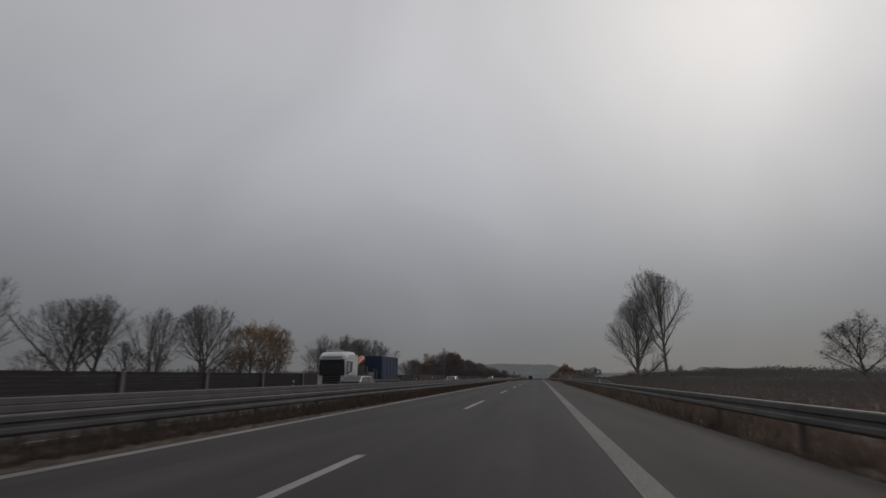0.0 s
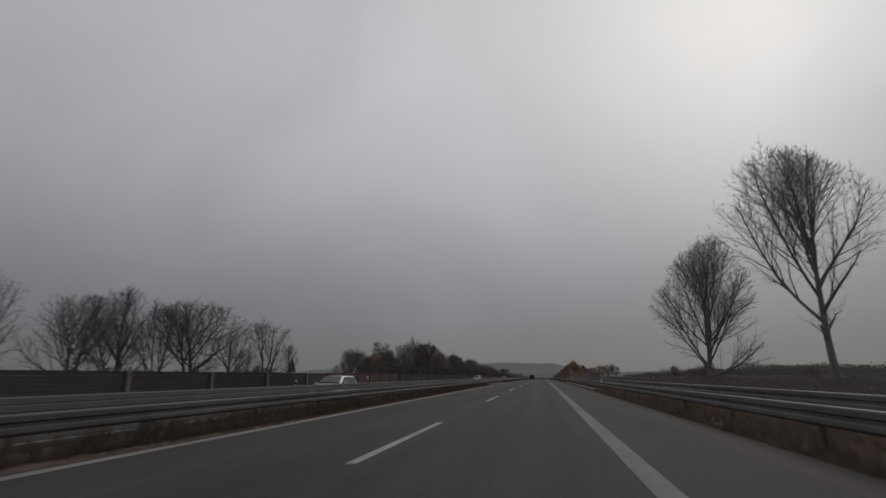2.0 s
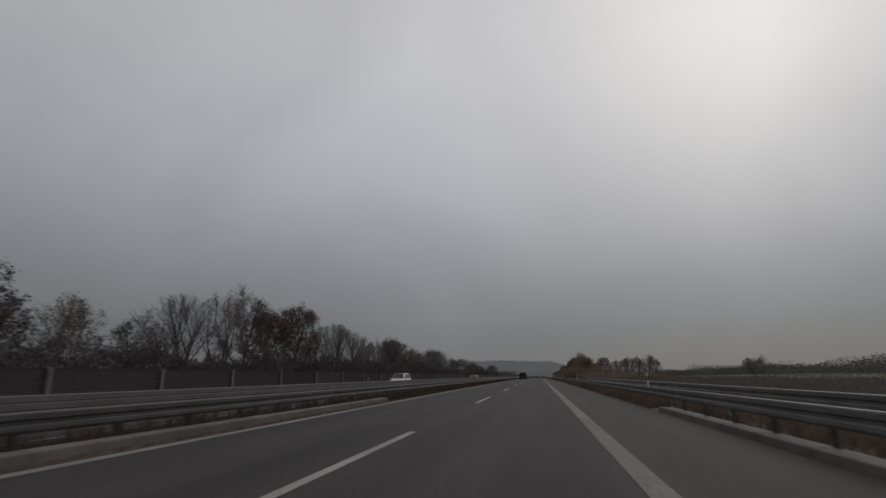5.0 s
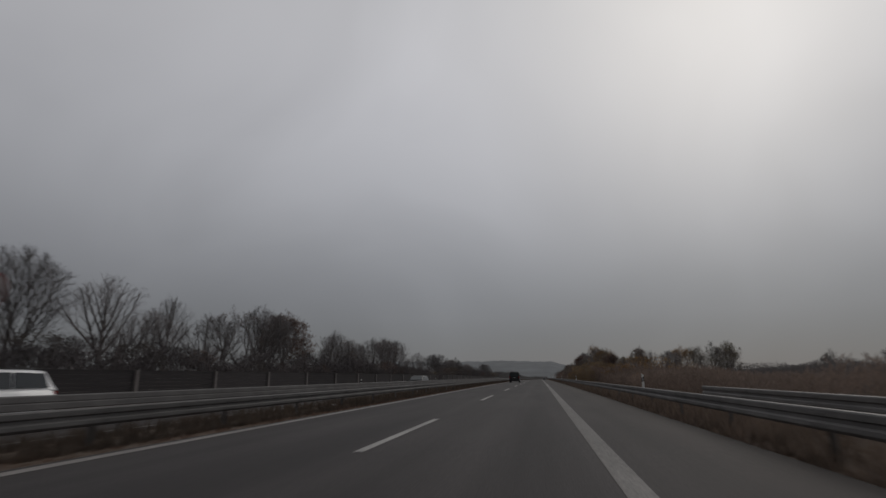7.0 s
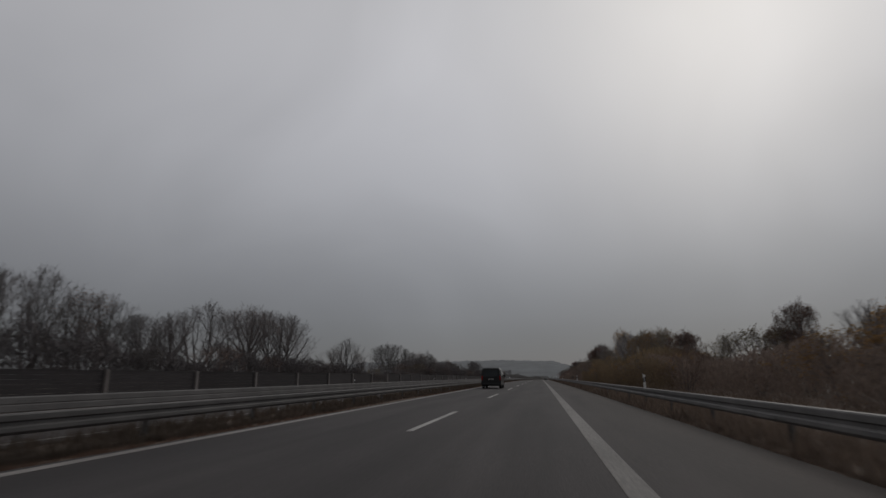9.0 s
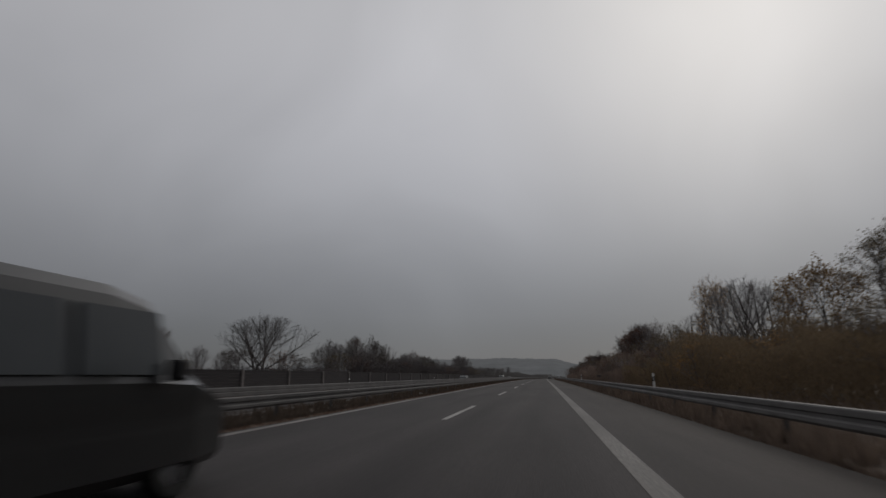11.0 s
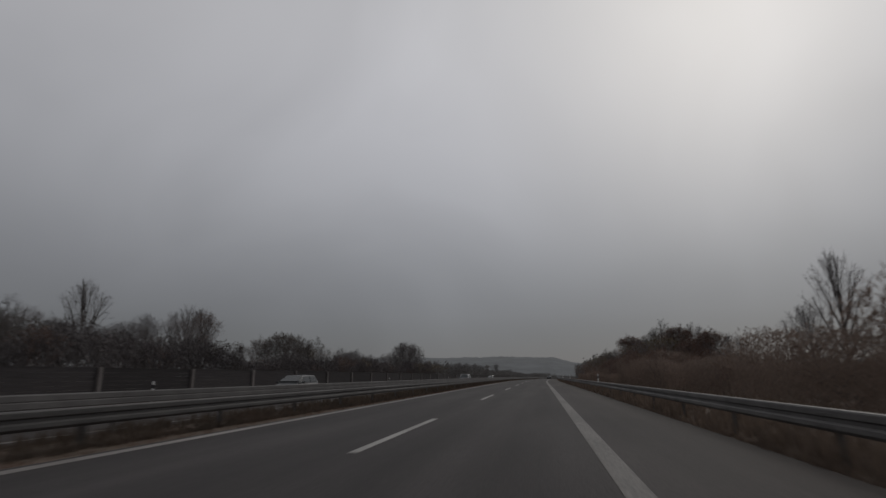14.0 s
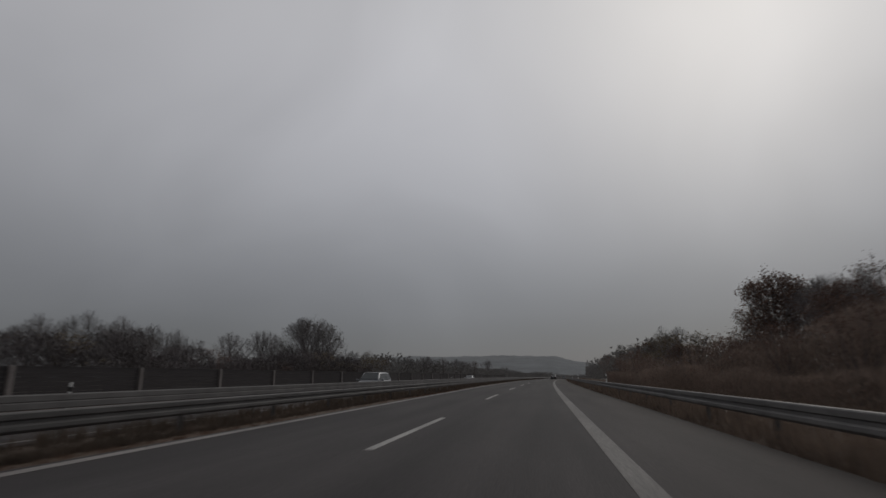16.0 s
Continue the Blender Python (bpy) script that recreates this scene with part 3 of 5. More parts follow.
no_overtaking_sign(0.77, 2.38, 0.05, 0.82, 0.37, "red-rimmed no-overtaking sign with a 400 m plate behind the rail").matrix_basis = on_road(178, 9.25, 0.05)
no_overtaking_sign(0.60, 2.56, 0.10, 0.68, 0.34, "smaller red-rimmed no-overtaking sign with a 400 m plate in the median").matrix_basis = on_road(178.4, -5.5, -0.1)

km = tagged(new("kilometre_plate"), "small pale plate with unreadable grey bars on a short post", "sign")
km.matrix_basis = on_road(349, 10.0, 0.1)
part("pole", cyl(bmesh.new(), (0, 0.03, -0.4), (0, 0.03, 1.05), 0.025), "post_steel", km)
part("panel", box(bmesh.new(), 0, 0, 0.95, 0.62, 0.02, 0.30, bevel=0.008), "concrete", km)
for dz in (-0.06, 0.06):
    part("bar", box(bmesh.new(), 0, -0.013, 0.95 + dz, 0.4, 0.006, 0.05), "sign_black", km)

plate = tagged(new("marker_plate"), "small dark plate with pale bars behind the rail", "sign")
plate.matrix_basis = on_road(80.1, 8.9, -0.05)
part("pole", cyl(bmesh.new(), (0, 0.03, -0.4), (0, 0.03, 1.15), 0.025), "post_steel", plate)
part("panel", box(bmesh.new(), 0, 0, 1.05, 0.30, 0.02, 0.26, bevel=0.008), "post_steel", plate)
for dz in (-0.05, 0.05):
    part("bar", box(bmesh.new(), 0, -0.013, 1.05 + dz, 0.2, 0.006, 0.04), "sign_white", plate)
slip = tagged(new("marker_plate"), "narrow white marker plate on the outer guard rail", "sign")
slip.matrix_basis = on_road(103.0, 8.40, 0.0)
part("panel", box(bmesh.new(), 0, 0, 0.92, 0.14, 0.02, 0.30, bevel=0.006), "sign_white", slip)
part("bracket", box(bmesh.new(), 0, 0.03, 0.75, 0.04, 0.03, 0.3, bevel=0.004), "post_steel", slip)


# ---- trees and shrubs ----
def grow(rng, z0, z1, wide, widest, fork, lean=0.0, stems=1, limbs=9, gap=0.42, twigs=3, twig=0.42, thick=0.13, tip=0.011, steep=0.35, lift=0.07, flare=0.28):
    """A tree whose branches run out to an egg-shaped crown from z0 to z1: (start, end, r0, r1, level), and its tips."""
    segs, tips = [], []
    seed = rng.uniform(0, 50)

    def inside(p):
        f = (p.z - z0) / (z1 - z0)
        if f >= 1 + 0.15 * noise.noise(Vector((p.x * 6 / wide, p.y * 6 / wide, seed))):
            return False
        f = min(f, 0.97)
        f = max(f, 0.0)
        w = math.sin(math.pi * (0.5 * f / widest if f < widest else 0.5 + 0.5 * (f - widest) / (1 - widest))) ** 0.7
        x, y = p.x - lean * p.z, p.y
        a = math.atan2(y, x)
        lump = 0.90 + 0.60 * noise.noise(Vector((math.cos(a) * 2.2, math.sin(a) * 2.2, f * 4 + seed)))
        return math.hypot(x, y) < max(w * wide * lump, 0.25)

    def room(p, d, most):
        n = 0.0
        while n < most and (inside(p + d * n) or (p + d * n).z < z0):
            n += 0.12
        return max(n, 0.15)

    def run(p, d, length, r0, r1, level, n, jit):
        pts = [p]
        for i in range(n):
            d = (d + Vector((rng.gauss(0, jit), rng.gauss(0, jit), rng.gauss(0, jit * 0.7) + lift))).normalized()
            q = p + d * (length / n)
            segs.append((p, q, r0 + (r1 - r0) * i / n, r0 + (r1 - r0) * (i + 1) / n, level))
            p = q
            pts.append(p)
        return pts

    def along(pts, f):
        x = min(max(f, 0.0), 0.999) * (len(pts) - 1)
        i = int(x)
        return pts[i].lerp(pts[i + 1], x - i), (pts[i + 1] - pts[i]).normalized()

    def side(d, angle, turn):
        a = d.orthogonal().normalized()
        a.rotate(Matrix.Rotation(turn, 3, d))
        return (d * math.cos(angle) + a * math.sin(angle) + Vector((0, 0, 0.10))).normalized()

    def third(pts, length):
        n = max(2, int(length / (gap * 0.6)))
        turn = rng.uniform(0, 6.28)
        for k in range(n):
            f = 0.12 + 0.88 * (k + rng.random() * 0.7) / n
            p, d = along(pts, f)
            turn += 2.4
            d = side(d, rng.uniform(0.40, 0.85), turn)
            ln = min(room(p, d, 1.6), twig * rng.uniform(1.2, 2.6) * (1.15 - 0.45 * f))
            mid = p + d * ln * 0.5
            end = mid + (d + Vector((rng.gauss(0, 0.12), rng.gauss(0, 0.12), rng.gauss(0.08, 0.10)))).normalized() * ln * 0.5
            segs.append((p, end, tip * 1.25, 0.0, 3))
            for _ in range(twigs):
                q = p.lerp(end, rng.uniform(0.15, 0.95))
                far = q + side(d, rng.uniform(0.25, 0.8), rng.uniform(0, 6.28)) * twig * rng.uniform(0.45, 1.15)
                segs.append((q, far, tip * 0.9, 0.0, 4))
                tips.append(far)
                tips.append(q.lerp(far, 0.5))
            tips.append(end)

    def limb(p, d, r):
        length = room(p, d, 2.2 * (z1 - z0))
        pts1 = run(p, d, length, r, max(r * 0.25, tip * 1.5), 1, 6, 0.07)
        n = max(2, int(length / gap))
        turn = rng.uniform(0, 6.28)
        for k in range(n):
            f = 0.18 + 0.82 * (k + rng.random() * 0.7) / n
            q, d1 = along(pts1, f)
            turn += 2.4
            d2 = side(d1, rng.uniform(0.45, 0.85), turn)
            l2 = min(room(q, d2, 6.0), (0.30 + 0.42 * (1 - f)) * length * rng.uniform(0.7, 1.2) + 0.35)
            pts2 = run(q, d2, l2, max(r * 0.42 * (1.1 - f), tip * 1.6), tip * 1.1, 2, 3, 0.10)
            third(pts2, l2)
        third(pts1[3:], length * 0.5)

    for k in range(stems):
        a = 6.28 * (k + 0.5 * rng.random()) / stems
        out = Vector((math.cos(a), math.sin(a), 0)) * (0.0 if stems == 1 else 1.0)
        base = out * 0.04 + Vector((0, 0, -0.3))
        d = (Vector((lean, 0, 1)) + out * flare).normalized()
        tall = (z1 - fork) * 0.55
        trunk = run(base, d, fork + 0.3 + tall, thick, thick * 0.35, 0, 9, 0.05)
        low = (fork + 0.3) / (fork + 0.3 + tall)
        many = max(2, round(limbs / stems))
        turn = rng.uniform(0, 6.28)
        for j in range(many):
            f = low + (1 - low) * (j + 0.5 * rng.random()) / many
            q, d0 = along(trunk, f)
            turn += 2.4
            limb(q, side(d0, rng.uniform(0.75, 1.15) * (1.05 - steep * (f - low) / (1 - low) * 2), turn), thick * (0.62 - 0.3 * (f - low) / (1 - low)))
        limb(trunk[-1], (trunk[-1] - trunk[-2]).normalized(), thick * 0.35)
    return segs, tips


def tube_mesh(name, segs):
    verts, faces = [], []
    for p, q, r0, r1, level in segs:
        n = (7, 4, 3, 3, 3)[level]
        d = (q - p)
        if d.length < 1e-5:
            continue
        a = Vector((0.9, 0.3, 0.31)).cross(d).normalized()
        b = d.cross(a).normalized()
        base = len(verts)
        if level == 4:                                        # the last twigs: a blade each
            verts += [p - a * r0, p + a * r0, q]
            faces.append((base, base + 1, base + 2))
            continue
        if level == 3:                                        # a twig ends in a point
            verts += [p + (a * math.cos(t) + b * math.sin(t)) * r0 for t in (0, 2.1, 4.2)] + [q]
            faces += [(base, base + 1, base + 3), (base + 1, base + 2, base + 3), (base + 2, base, base + 3)]
            continue
        for c, r in ((p, r0), (q, r1)):
            for i in range(n):
                t = 2 * math.pi * i / n
                verts.append(c + (a * math.cos(t) + b * math.sin(t)) * r)
        faces += [(base + i, base + (i + 1) % n, base + n + (i + 1) % n, base + n + i) for i in range(n)]
    return mesh_of(name, verts, faces, smooth=True)


def leaf_mesh(rng, tips, count, size, scatter=0.25):
    verts, faces = [], []
    for _ in range(count):
        c = rng.choice(tips) + Vector((rng.gauss(0, scatter), rng.gauss(0, scatter), rng.gauss(0, scatter)))
        d = Vector((rng.gauss(0, 1), rng.gauss(0, 1), rng.gauss(0, 1))).normalized()
        e = d.orthogonal().normalized()
        k, w = size * rng.uniform(0.6, 1.3), 0.55
        f = d.cross(e) * k * 0.2
        b = len(verts)
        verts += [c - d * k, c + e * k * w + f, c + d * k, c - e * k * w + f]
        faces += [(b, b + 1, b + 2), (b, b + 2, b + 3)]
    return mesh_of("foliage", verts, faces)


def plant(name, seed, label, category, crown, fork, twig_mat="twig", leaves=0, leaf="leaf_brown", leaf_size=0.05, scatter=0.08, group="", bark="bark", **kw):
    """One tree or shrub at the origin; crown = (z0, z1, half width, height share where it is widest)."""
    rng = random.Random(seed)
    segs, tips = grow(rng, *crown, fork, **kw)
    tree = tagged(new(name), label, category, group)
    part_of("trunk", tube_mesh("trunk", [s for s in segs if s[4] < 2]), bark, tree)
    part_of("crown", tube_mesh("crown", [s for s in segs if s[4] >= 2]), twig_mat, tree)
    if leaves:
        part_of("foliage", leaf_mesh(rng, tips, leaves, leaf_size, scatter), leaf, tree)
    tree["tall"] = max(s[1].z for s in segs)
    return tree


class Kind:
    """Some forms of one kind of plant, set out one after another, each with its own turn and size."""

    def __init__(self, *forms):
        self.forms, self.used = list(forms), set()

    def put(self, form, s, u, height, turn, z=0.0, wide=1.0):
        first = self.forms[form % len(self.forms)]
        k = height / first["tall"]
        base = Matrix.Translation(road(s, u, z)) @ pose(0, 0, 0, 0, 0, turn)
        if form % len(self.forms) in self.used:
            ob = copy_thing(first, base)
        else:
            self.used.add(form % len(self.forms))
            ob = first
            ob.matrix_basis = base
        ob.scale = (k * wide, k * wide, k)
        return ob


BARE = "bare-branched deciduous tree behind the noise barrier, last leaves gone"
ROW = dict(group="roadside trees", gap=0.43, twigs=3, tip=0.0088)
bare = Kind(
    plant("bare_tree", 11, BARE, "tree", (1.4, 7.8, 3.5, 0.62), 1.7, limbs=11, lift=0.10, thick=0.17, **ROW),
    plant("bare_tree", 12, BARE, "tree", (1.0, 7.6, 4.1, 0.58), 1.2, stems=2, flare=0.22, limbs=15, thick=0.14, **{**ROW, "gap": 0.36}),
    plant("bare_tree", 13, BARE, "tree", (1.5, 7.8, 2.9, 0.66), 1.9, limbs=10, steep=0.46, lift=0.11, thick=0.17, **ROW),
    plant("bare_tree", 14, BARE, "tree", (0.7, 7.6, 3.7, 0.64), 1.0, stems=4, limbs=12, thick=0.12, lift=0.10, **ROW),
    plant("bare_tree", 15, BARE, "tree", (1.0, 7.7, 3.2, 0.55), 1.3, stems=3, thick=0.12, leaves=1700, leaf="leaf_brown", leaf_size=0.05, **ROW),
)
AUT = dict(group="autumn trees", twigs=3, gap=0.42, tip=0.009)
leafy = Kind(
    plant("autumn_tree", 21, "red-brown leafy autumn tree beside the motorway", "tree", (0.9, 7.7, 3.2, 0.50), 1.0, leaves=10500, leaf="leaf_brown", leaf_size=0.066, scatter=0.11, **AUT),
    plant("autumn_tree", 22, "golden-brown half-bare autumn tree", "tree", (0.9, 7.7, 3.0, 0.50), 0.9, leaves=6600, leaf="leaf_gold", leaf_size=0.057, scatter=0.10, **AUT),
    plant("autumn_tree", 23, "dull olive-brown leafy tree in the roadside thicket", "tree", (0.5, 7.6, 3.2, 0.45), 0.7, leaves=5200, leaf="leaf_olive", leaf_size=0.054, scatter=0.10, stems=2, thick=0.1, **AUT),
    plant("autumn_tree", 24, "dark leafy tree with an uneven dense crown", "tree", (0.8, 7.7, 2.9, 0.50), 0.9, leaves=6500, leaf="leaf_dark", leaf_size=0.052, scatter=0.10, **AUT),
)
conifer = Kind(
    plant("conifer", 31, "narrow dark conifer above the roadside shrubs", "tree", (0.3, 8.0, 1.7, 0.15), 0.5, limbs=30, steep=0.05, lift=0.0, twigs=2, gap=0.5, twig=0.3, thick=0.1, leaves=4000,
          leaf="leaf_dark", leaf_size=0.07, scatter=0.10, group="conifers"),
)
BUSH = dict(group="roadside shrubs", stems=4, limbs=8, thick=0.03, gap=0.58, twigs=4, twig=0.34, tip=0.007)
shrub = Kind(
    plant("shrub", 41, "dense leafless brown shrub beside the motorway", "shrub", (0.2, 3.8, 2.0, 0.55), 0.3, twig_mat="twig_red", leaves=300, leaf="leaf_brown", **BUSH),
    plant("shrub", 42, "dense dark shrub with a few withered leaves", "shrub", (0.2, 3.8, 2.1, 0.50), 0.3, leaves=950, leaf="leaf_dark", leaf_size=0.06, **BUSH),
    plant("shrub", 43, "rust-brown autumn shrub with withered leaves", "shrub", (0.2, 3.8, 2.0, 0.50), 0.3, twig_mat="twig_red", leaves=950, leaf="leaf_brown", leaf_size=0.055, **BUSH),
    plant("shrub", 44, "olive-brown autumn shrub with thinning leaves", "shrub", (0.2, 3.8, 2.0, 0.50), 0.3, leaves=950, leaf="leaf_olive", leaf_size=0.055, **BUSH),
    plant("shrub", 45, "golden autumn shrub with withered leaves", "shrub", (0.2, 3.8, 2.0, 0.50), 0.3, leaves=1050, leaf="leaf_gold", leaf_size=0.055, **BUSH),
)
rnd = random.Random(5)

# behind the barrier: place along the road and height of each
LEFT_BARE_1 = ((22, 7.4), (28, 6.4), (31.5, 7.3), (36.5, 7.0), (43.5, 8.2), (70.3, 7.4), (77.2, 7.0), (81.7, 8.2), (84.4, 7.6), (88.3, 8.1),
               (95.6, 6.2), (102.4, 7.9), (107.5, 5.2), (123.3, 3.4), (126.6, 5.5), (129.6, 5.9), (163, 8.6), (168, 9.6), (190, 8.1), (197.8, 9.2), (203.7, 8.6), (207.9, 6.6))
LEFT_BARE_2 = ((211.5, 8.2), (218.6, 7.4), (222, 8.6), (225.2, 9.1), (228.2, 8.6), (247, 7.6), (250.6, 8.6), (253, 7.6), (255.4, 7.4), (260, 6.4), (263.2, 6.9), (267.4, 8.5), (271.5, 8.6),
               (276.2, 9.4), (280.5, 9.2), (284.7, 9.2), (303, 7.5), (312.5, 5.6), (316.8, 4.0), (320.5, 3.8), (327, 8.1), (347.9, 6.6), (356.9, 7.8), (360.8, 6.6), (386.8, 5.4))
LEFT_BARE_3 = ((389, 6.2), (392.3, 6.6), (395.5, 7.4), (404.3, 4.6), (432.8, 5.0), (435.7, 5.6), (438.4, 4.8), (446, 5.2), (453, 5.5), (459.5, 6.3), (471, 9.1), (476, 8.6), (501, 5.0), (518, 5.4),
               (532, 6.0), (552, 6.4), (575, 6.8), (600, 7.0), (633, 8.3))
for i, (s, h) in enumerate(LEFT_BARE_1 + LEFT_BARE_2 + LEFT_BARE_3):
    bare.put(1 if s in (43.5, 88.3, 327, 197.8, 471) else 4 if s in (102.4, 168) else 3 if 402 < s < 447 else i, s, -27.4 + rnd.uniform(-0.8, 0.8), h + 0.3, rnd.uniform(0, 360), -0.3, wide=1.3 if s in (88.3, 102.4, 327) else 1.15 if 258 < s < 286 else rnd.uniform(0.85, 1.1))
s = 20.0
while s < 480:                                            # a second, uneven row farther back
    if not 98 < s < 140 and not 56 < s < 74 and not 312 < s < 345:
        bare.put(rnd.randrange(5), s, rnd.uniform(-35, -30), rnd.uniform(4.6, 7.0), rnd.uniform(0, 360), -0.3, wide=rnd.uniform(1.1, 1.45))
    s += rnd.uniform(13, 19)
LEFT_LEAFY = ((97.4, 4.6, 3), (49.6, 7.0, 1), (54, 7.4, 1), (58.2, 6.4, 1), (133, 6.1, 3), (136.6, 4.8, 0), (140, 5.7, 1), (146.5, 6.0, 3), (151, 6.7, 2), (156.5, 6.2, 3), (171.8, 10.8, 3), (177.4, 8.8, 0), (182.4, 10.2, 0), (232.4, 9.2, 0),
              (236.2, 7.8, 3), (333.6, 4.4, 3), (352.6, 7.2, 3), (363.7, 8.4, 3), (367.4, 6.4, 3), (378, 6.0, 3), (414, 6.0, 3), (418, 6.3, 3), (463, 6.0, 3), (492, 5.4, 2))
for s, h, form in LEFT_LEAFY:
    leafy.put(form, s, -26.8 + rnd.uniform(-1, 1), h + 0.2, rnd.uniform(0, 360), -0.3, wide=rnd.uniform(0.95, 1.2))
for s, u, h in ((144.6, -27, 8.1), (201, -27, 4.2), (344, -26, 3.9), (528, 19, 8.2), (560, 20, 7.0), (545, -27, 6.0)):
    conifer.put(0, s, u, h, rnd.uniform(0, 360), -0.3)
s = -6.0
while s < 486:                                            # undergrowth right behind the barrier
    h = rnd.uniform(2.8, 4.6) if s > 136 else rnd.uniform(2.4, 3.6)
    if not 104 < s < 128:
        shrub.put(rnd.choice((0, 1, 1, 0, 3)), s, rnd.uniform(-25.5, -23.4), h, rnd.uniform(0, 360), -0.3, wide=rnd.uniform(1.0, 1.5))
    s += rnd.uniform(7.0, 11.0)

bare.put(2, 397.3, -41.4, 11.5, 30, -0.3, wide=0.75)       # deeper in the strip of wood
bare.put(0, 407.5, -37.1, 10.0, 200, -0.3, wide=0.9)
bare.put(2, 419.7, -44.3, 11.2, 110, -0.3, wide=0.8)
bare.put(0, 432.2, -37.4, 8.4, 310, -0.3, wide=1.05)
bare.put(3, 446.5, -33.4, 6.8, 140, -0.3)
for s, u, h, form in ((372.5, -32, 6.2, 3), (375, -34, 6.4, 0), (377.8, -33, 6.6, 3), (381, -35, 7.0, 1), (384.5, -34, 6.8, 3), (389, -36, 6.4, 0), (394, -35, 6.2, 3)):
    bare.put(form, s, u, h, 50 * h, -0.3, wide=1.15)
for s, u, h, form in ((370.5, -30, 5.4, 0), (374, -31, 5.6, 1), (378.5, -31, 5.6, 0), (382.8, -32, 5.4, 1), (390.5, -33, 5.0, 0), (398, -33, 5.2, 1), (403, -32, 4.8, 0), (448, -34, 5.6, 1),
                      (412, -29, 5.8, 1), (415.4, -28.6, 6.8, 1), (416.8, -30.2, 6.9, 1), (419.4, -29, 6.5, 1), (422.4, -29.4, 5.4, 3), (472, -27.2, 8.6, 1)):      # rounded clumps with dense crowns
    shrub.put(form, s, u, h, 70 * h, -0.3, wide=0.95)

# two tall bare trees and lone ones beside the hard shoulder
TALL = dict(bark="bark_hazed", twig_mat="twig_hazed", twigs=5, twig=0.72, tip=0.010, gap=0.50)
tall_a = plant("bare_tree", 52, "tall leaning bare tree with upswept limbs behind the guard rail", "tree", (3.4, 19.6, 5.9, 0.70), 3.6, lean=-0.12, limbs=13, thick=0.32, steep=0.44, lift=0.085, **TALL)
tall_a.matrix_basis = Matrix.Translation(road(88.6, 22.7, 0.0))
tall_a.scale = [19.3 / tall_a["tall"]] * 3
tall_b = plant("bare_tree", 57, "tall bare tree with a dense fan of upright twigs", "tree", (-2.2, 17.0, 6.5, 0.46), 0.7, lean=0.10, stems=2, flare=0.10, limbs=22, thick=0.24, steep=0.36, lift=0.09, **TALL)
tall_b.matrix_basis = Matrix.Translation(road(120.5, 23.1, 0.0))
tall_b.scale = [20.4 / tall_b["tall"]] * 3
for s, u, h in ((117.5, 21.5, 2.4), (121, 23.5, 2.9), (124, 22, 2.2), (95.5, 24, 1.8)):         # bushes at their feet
    shrub.put(2, s, u, h, 40 * h, 0.0, wide=1.3)
leafy.put(3, 93, 53, 11.5, 40, -0.2, wide=1.5)
leafy.put(3, 66, 50, 13.5, 160, -0.2, wide=1.2)
leafy.put(3, 349, 88, 9.4, 20, -0.2, wide=1.2)
bare.put(1, 251, 49, 5.3, 75, -0.2)
RIGHT_TREES = ((256, 17.5, 5.6, 0), (262, 19, 4.6, 0), (268, 17, 4.4, 2), (275, 16, 5.4, 0), (282, 16, 6.2, 2), (290, 17, 7.0, 1), (297, 17, 7.4, 2),
               (306, 18, 7.6, 1), (324, 17.5, 10.0, 1), (333, 16, 6.6, 2), (341, 16, 4.8, 3), (359.5, 17.5, 8.6, 0), (365.2, 17.5, 8.2, 0))
RIGHT_TREES_2 = ((398.5, 16.5, 4.9, 0), (404, 16.5, 4.6, 0), (411, 17, 6.4, 0), (418, 17, 7.6, 3), (424, 17, 6.2, 3), (433, 17, 5.8, 0), (441, 17, 7.6, 0),
                 (446, 17.5, 6.4, 2), (466, 17, 4.6, 0), (474, 17, 7.0, 3), (480, 18, 6.6, 2), (492, 18, 6.6, 0), (506, 18, 6.8, 2), (540, 19, 7.4, 2), (580, 19, 8.0, 0))
RIGHT_BACK = ((234, 20, 4.4, 2), (240, 23, 5.2, 3), (246, 26.5, 5.6, 2), (253, 28.5, 5.4, 3), (258, 24, 5.6, 1), (264, 27, 5.8, 2))      # deeper in the clump
for s, u, h, form in RIGHT_TREES + RIGHT_TREES_2 + RIGHT_BACK:
    leafy.put(form, s, u, h, rnd.uniform(0, 360), 0.0, wide=0.75 if s in (256, 324) else rnd.uniform(1.0, 1.25))
for s, u, h in ((250, 18, 4.8), (246, 20, 4.6), (312.8, 17.5, 8.0), (317.8, 18, 8.8), (329, 18, 7.8), (346.5, 17.5, 8.6), (350, 18, 7.4), (353, 18, 7.2), (357.5, 18, 8.8), (363, 18, 9.6), (366.5, 19, 9.9), (369, 18.5, 9.2),
                (375, 18, 5.0), (382, 18, 7.8), (386.5, 18.5, 5.6), (395, 17, 4.4), (413, 19, 6.8), (420, 18, 7.4), (430.5, 17, 6.4), (436, 18, 6.6), (442, 18, 7.2), (475, 19, 7.2)):
    bare.put(rnd.randrange(5), s, u, h, rnd.uniform(0, 360), 0.0, wide=0.65 if s == 382 else rnd.uniform(0.9, 1.15))
s = 226.0
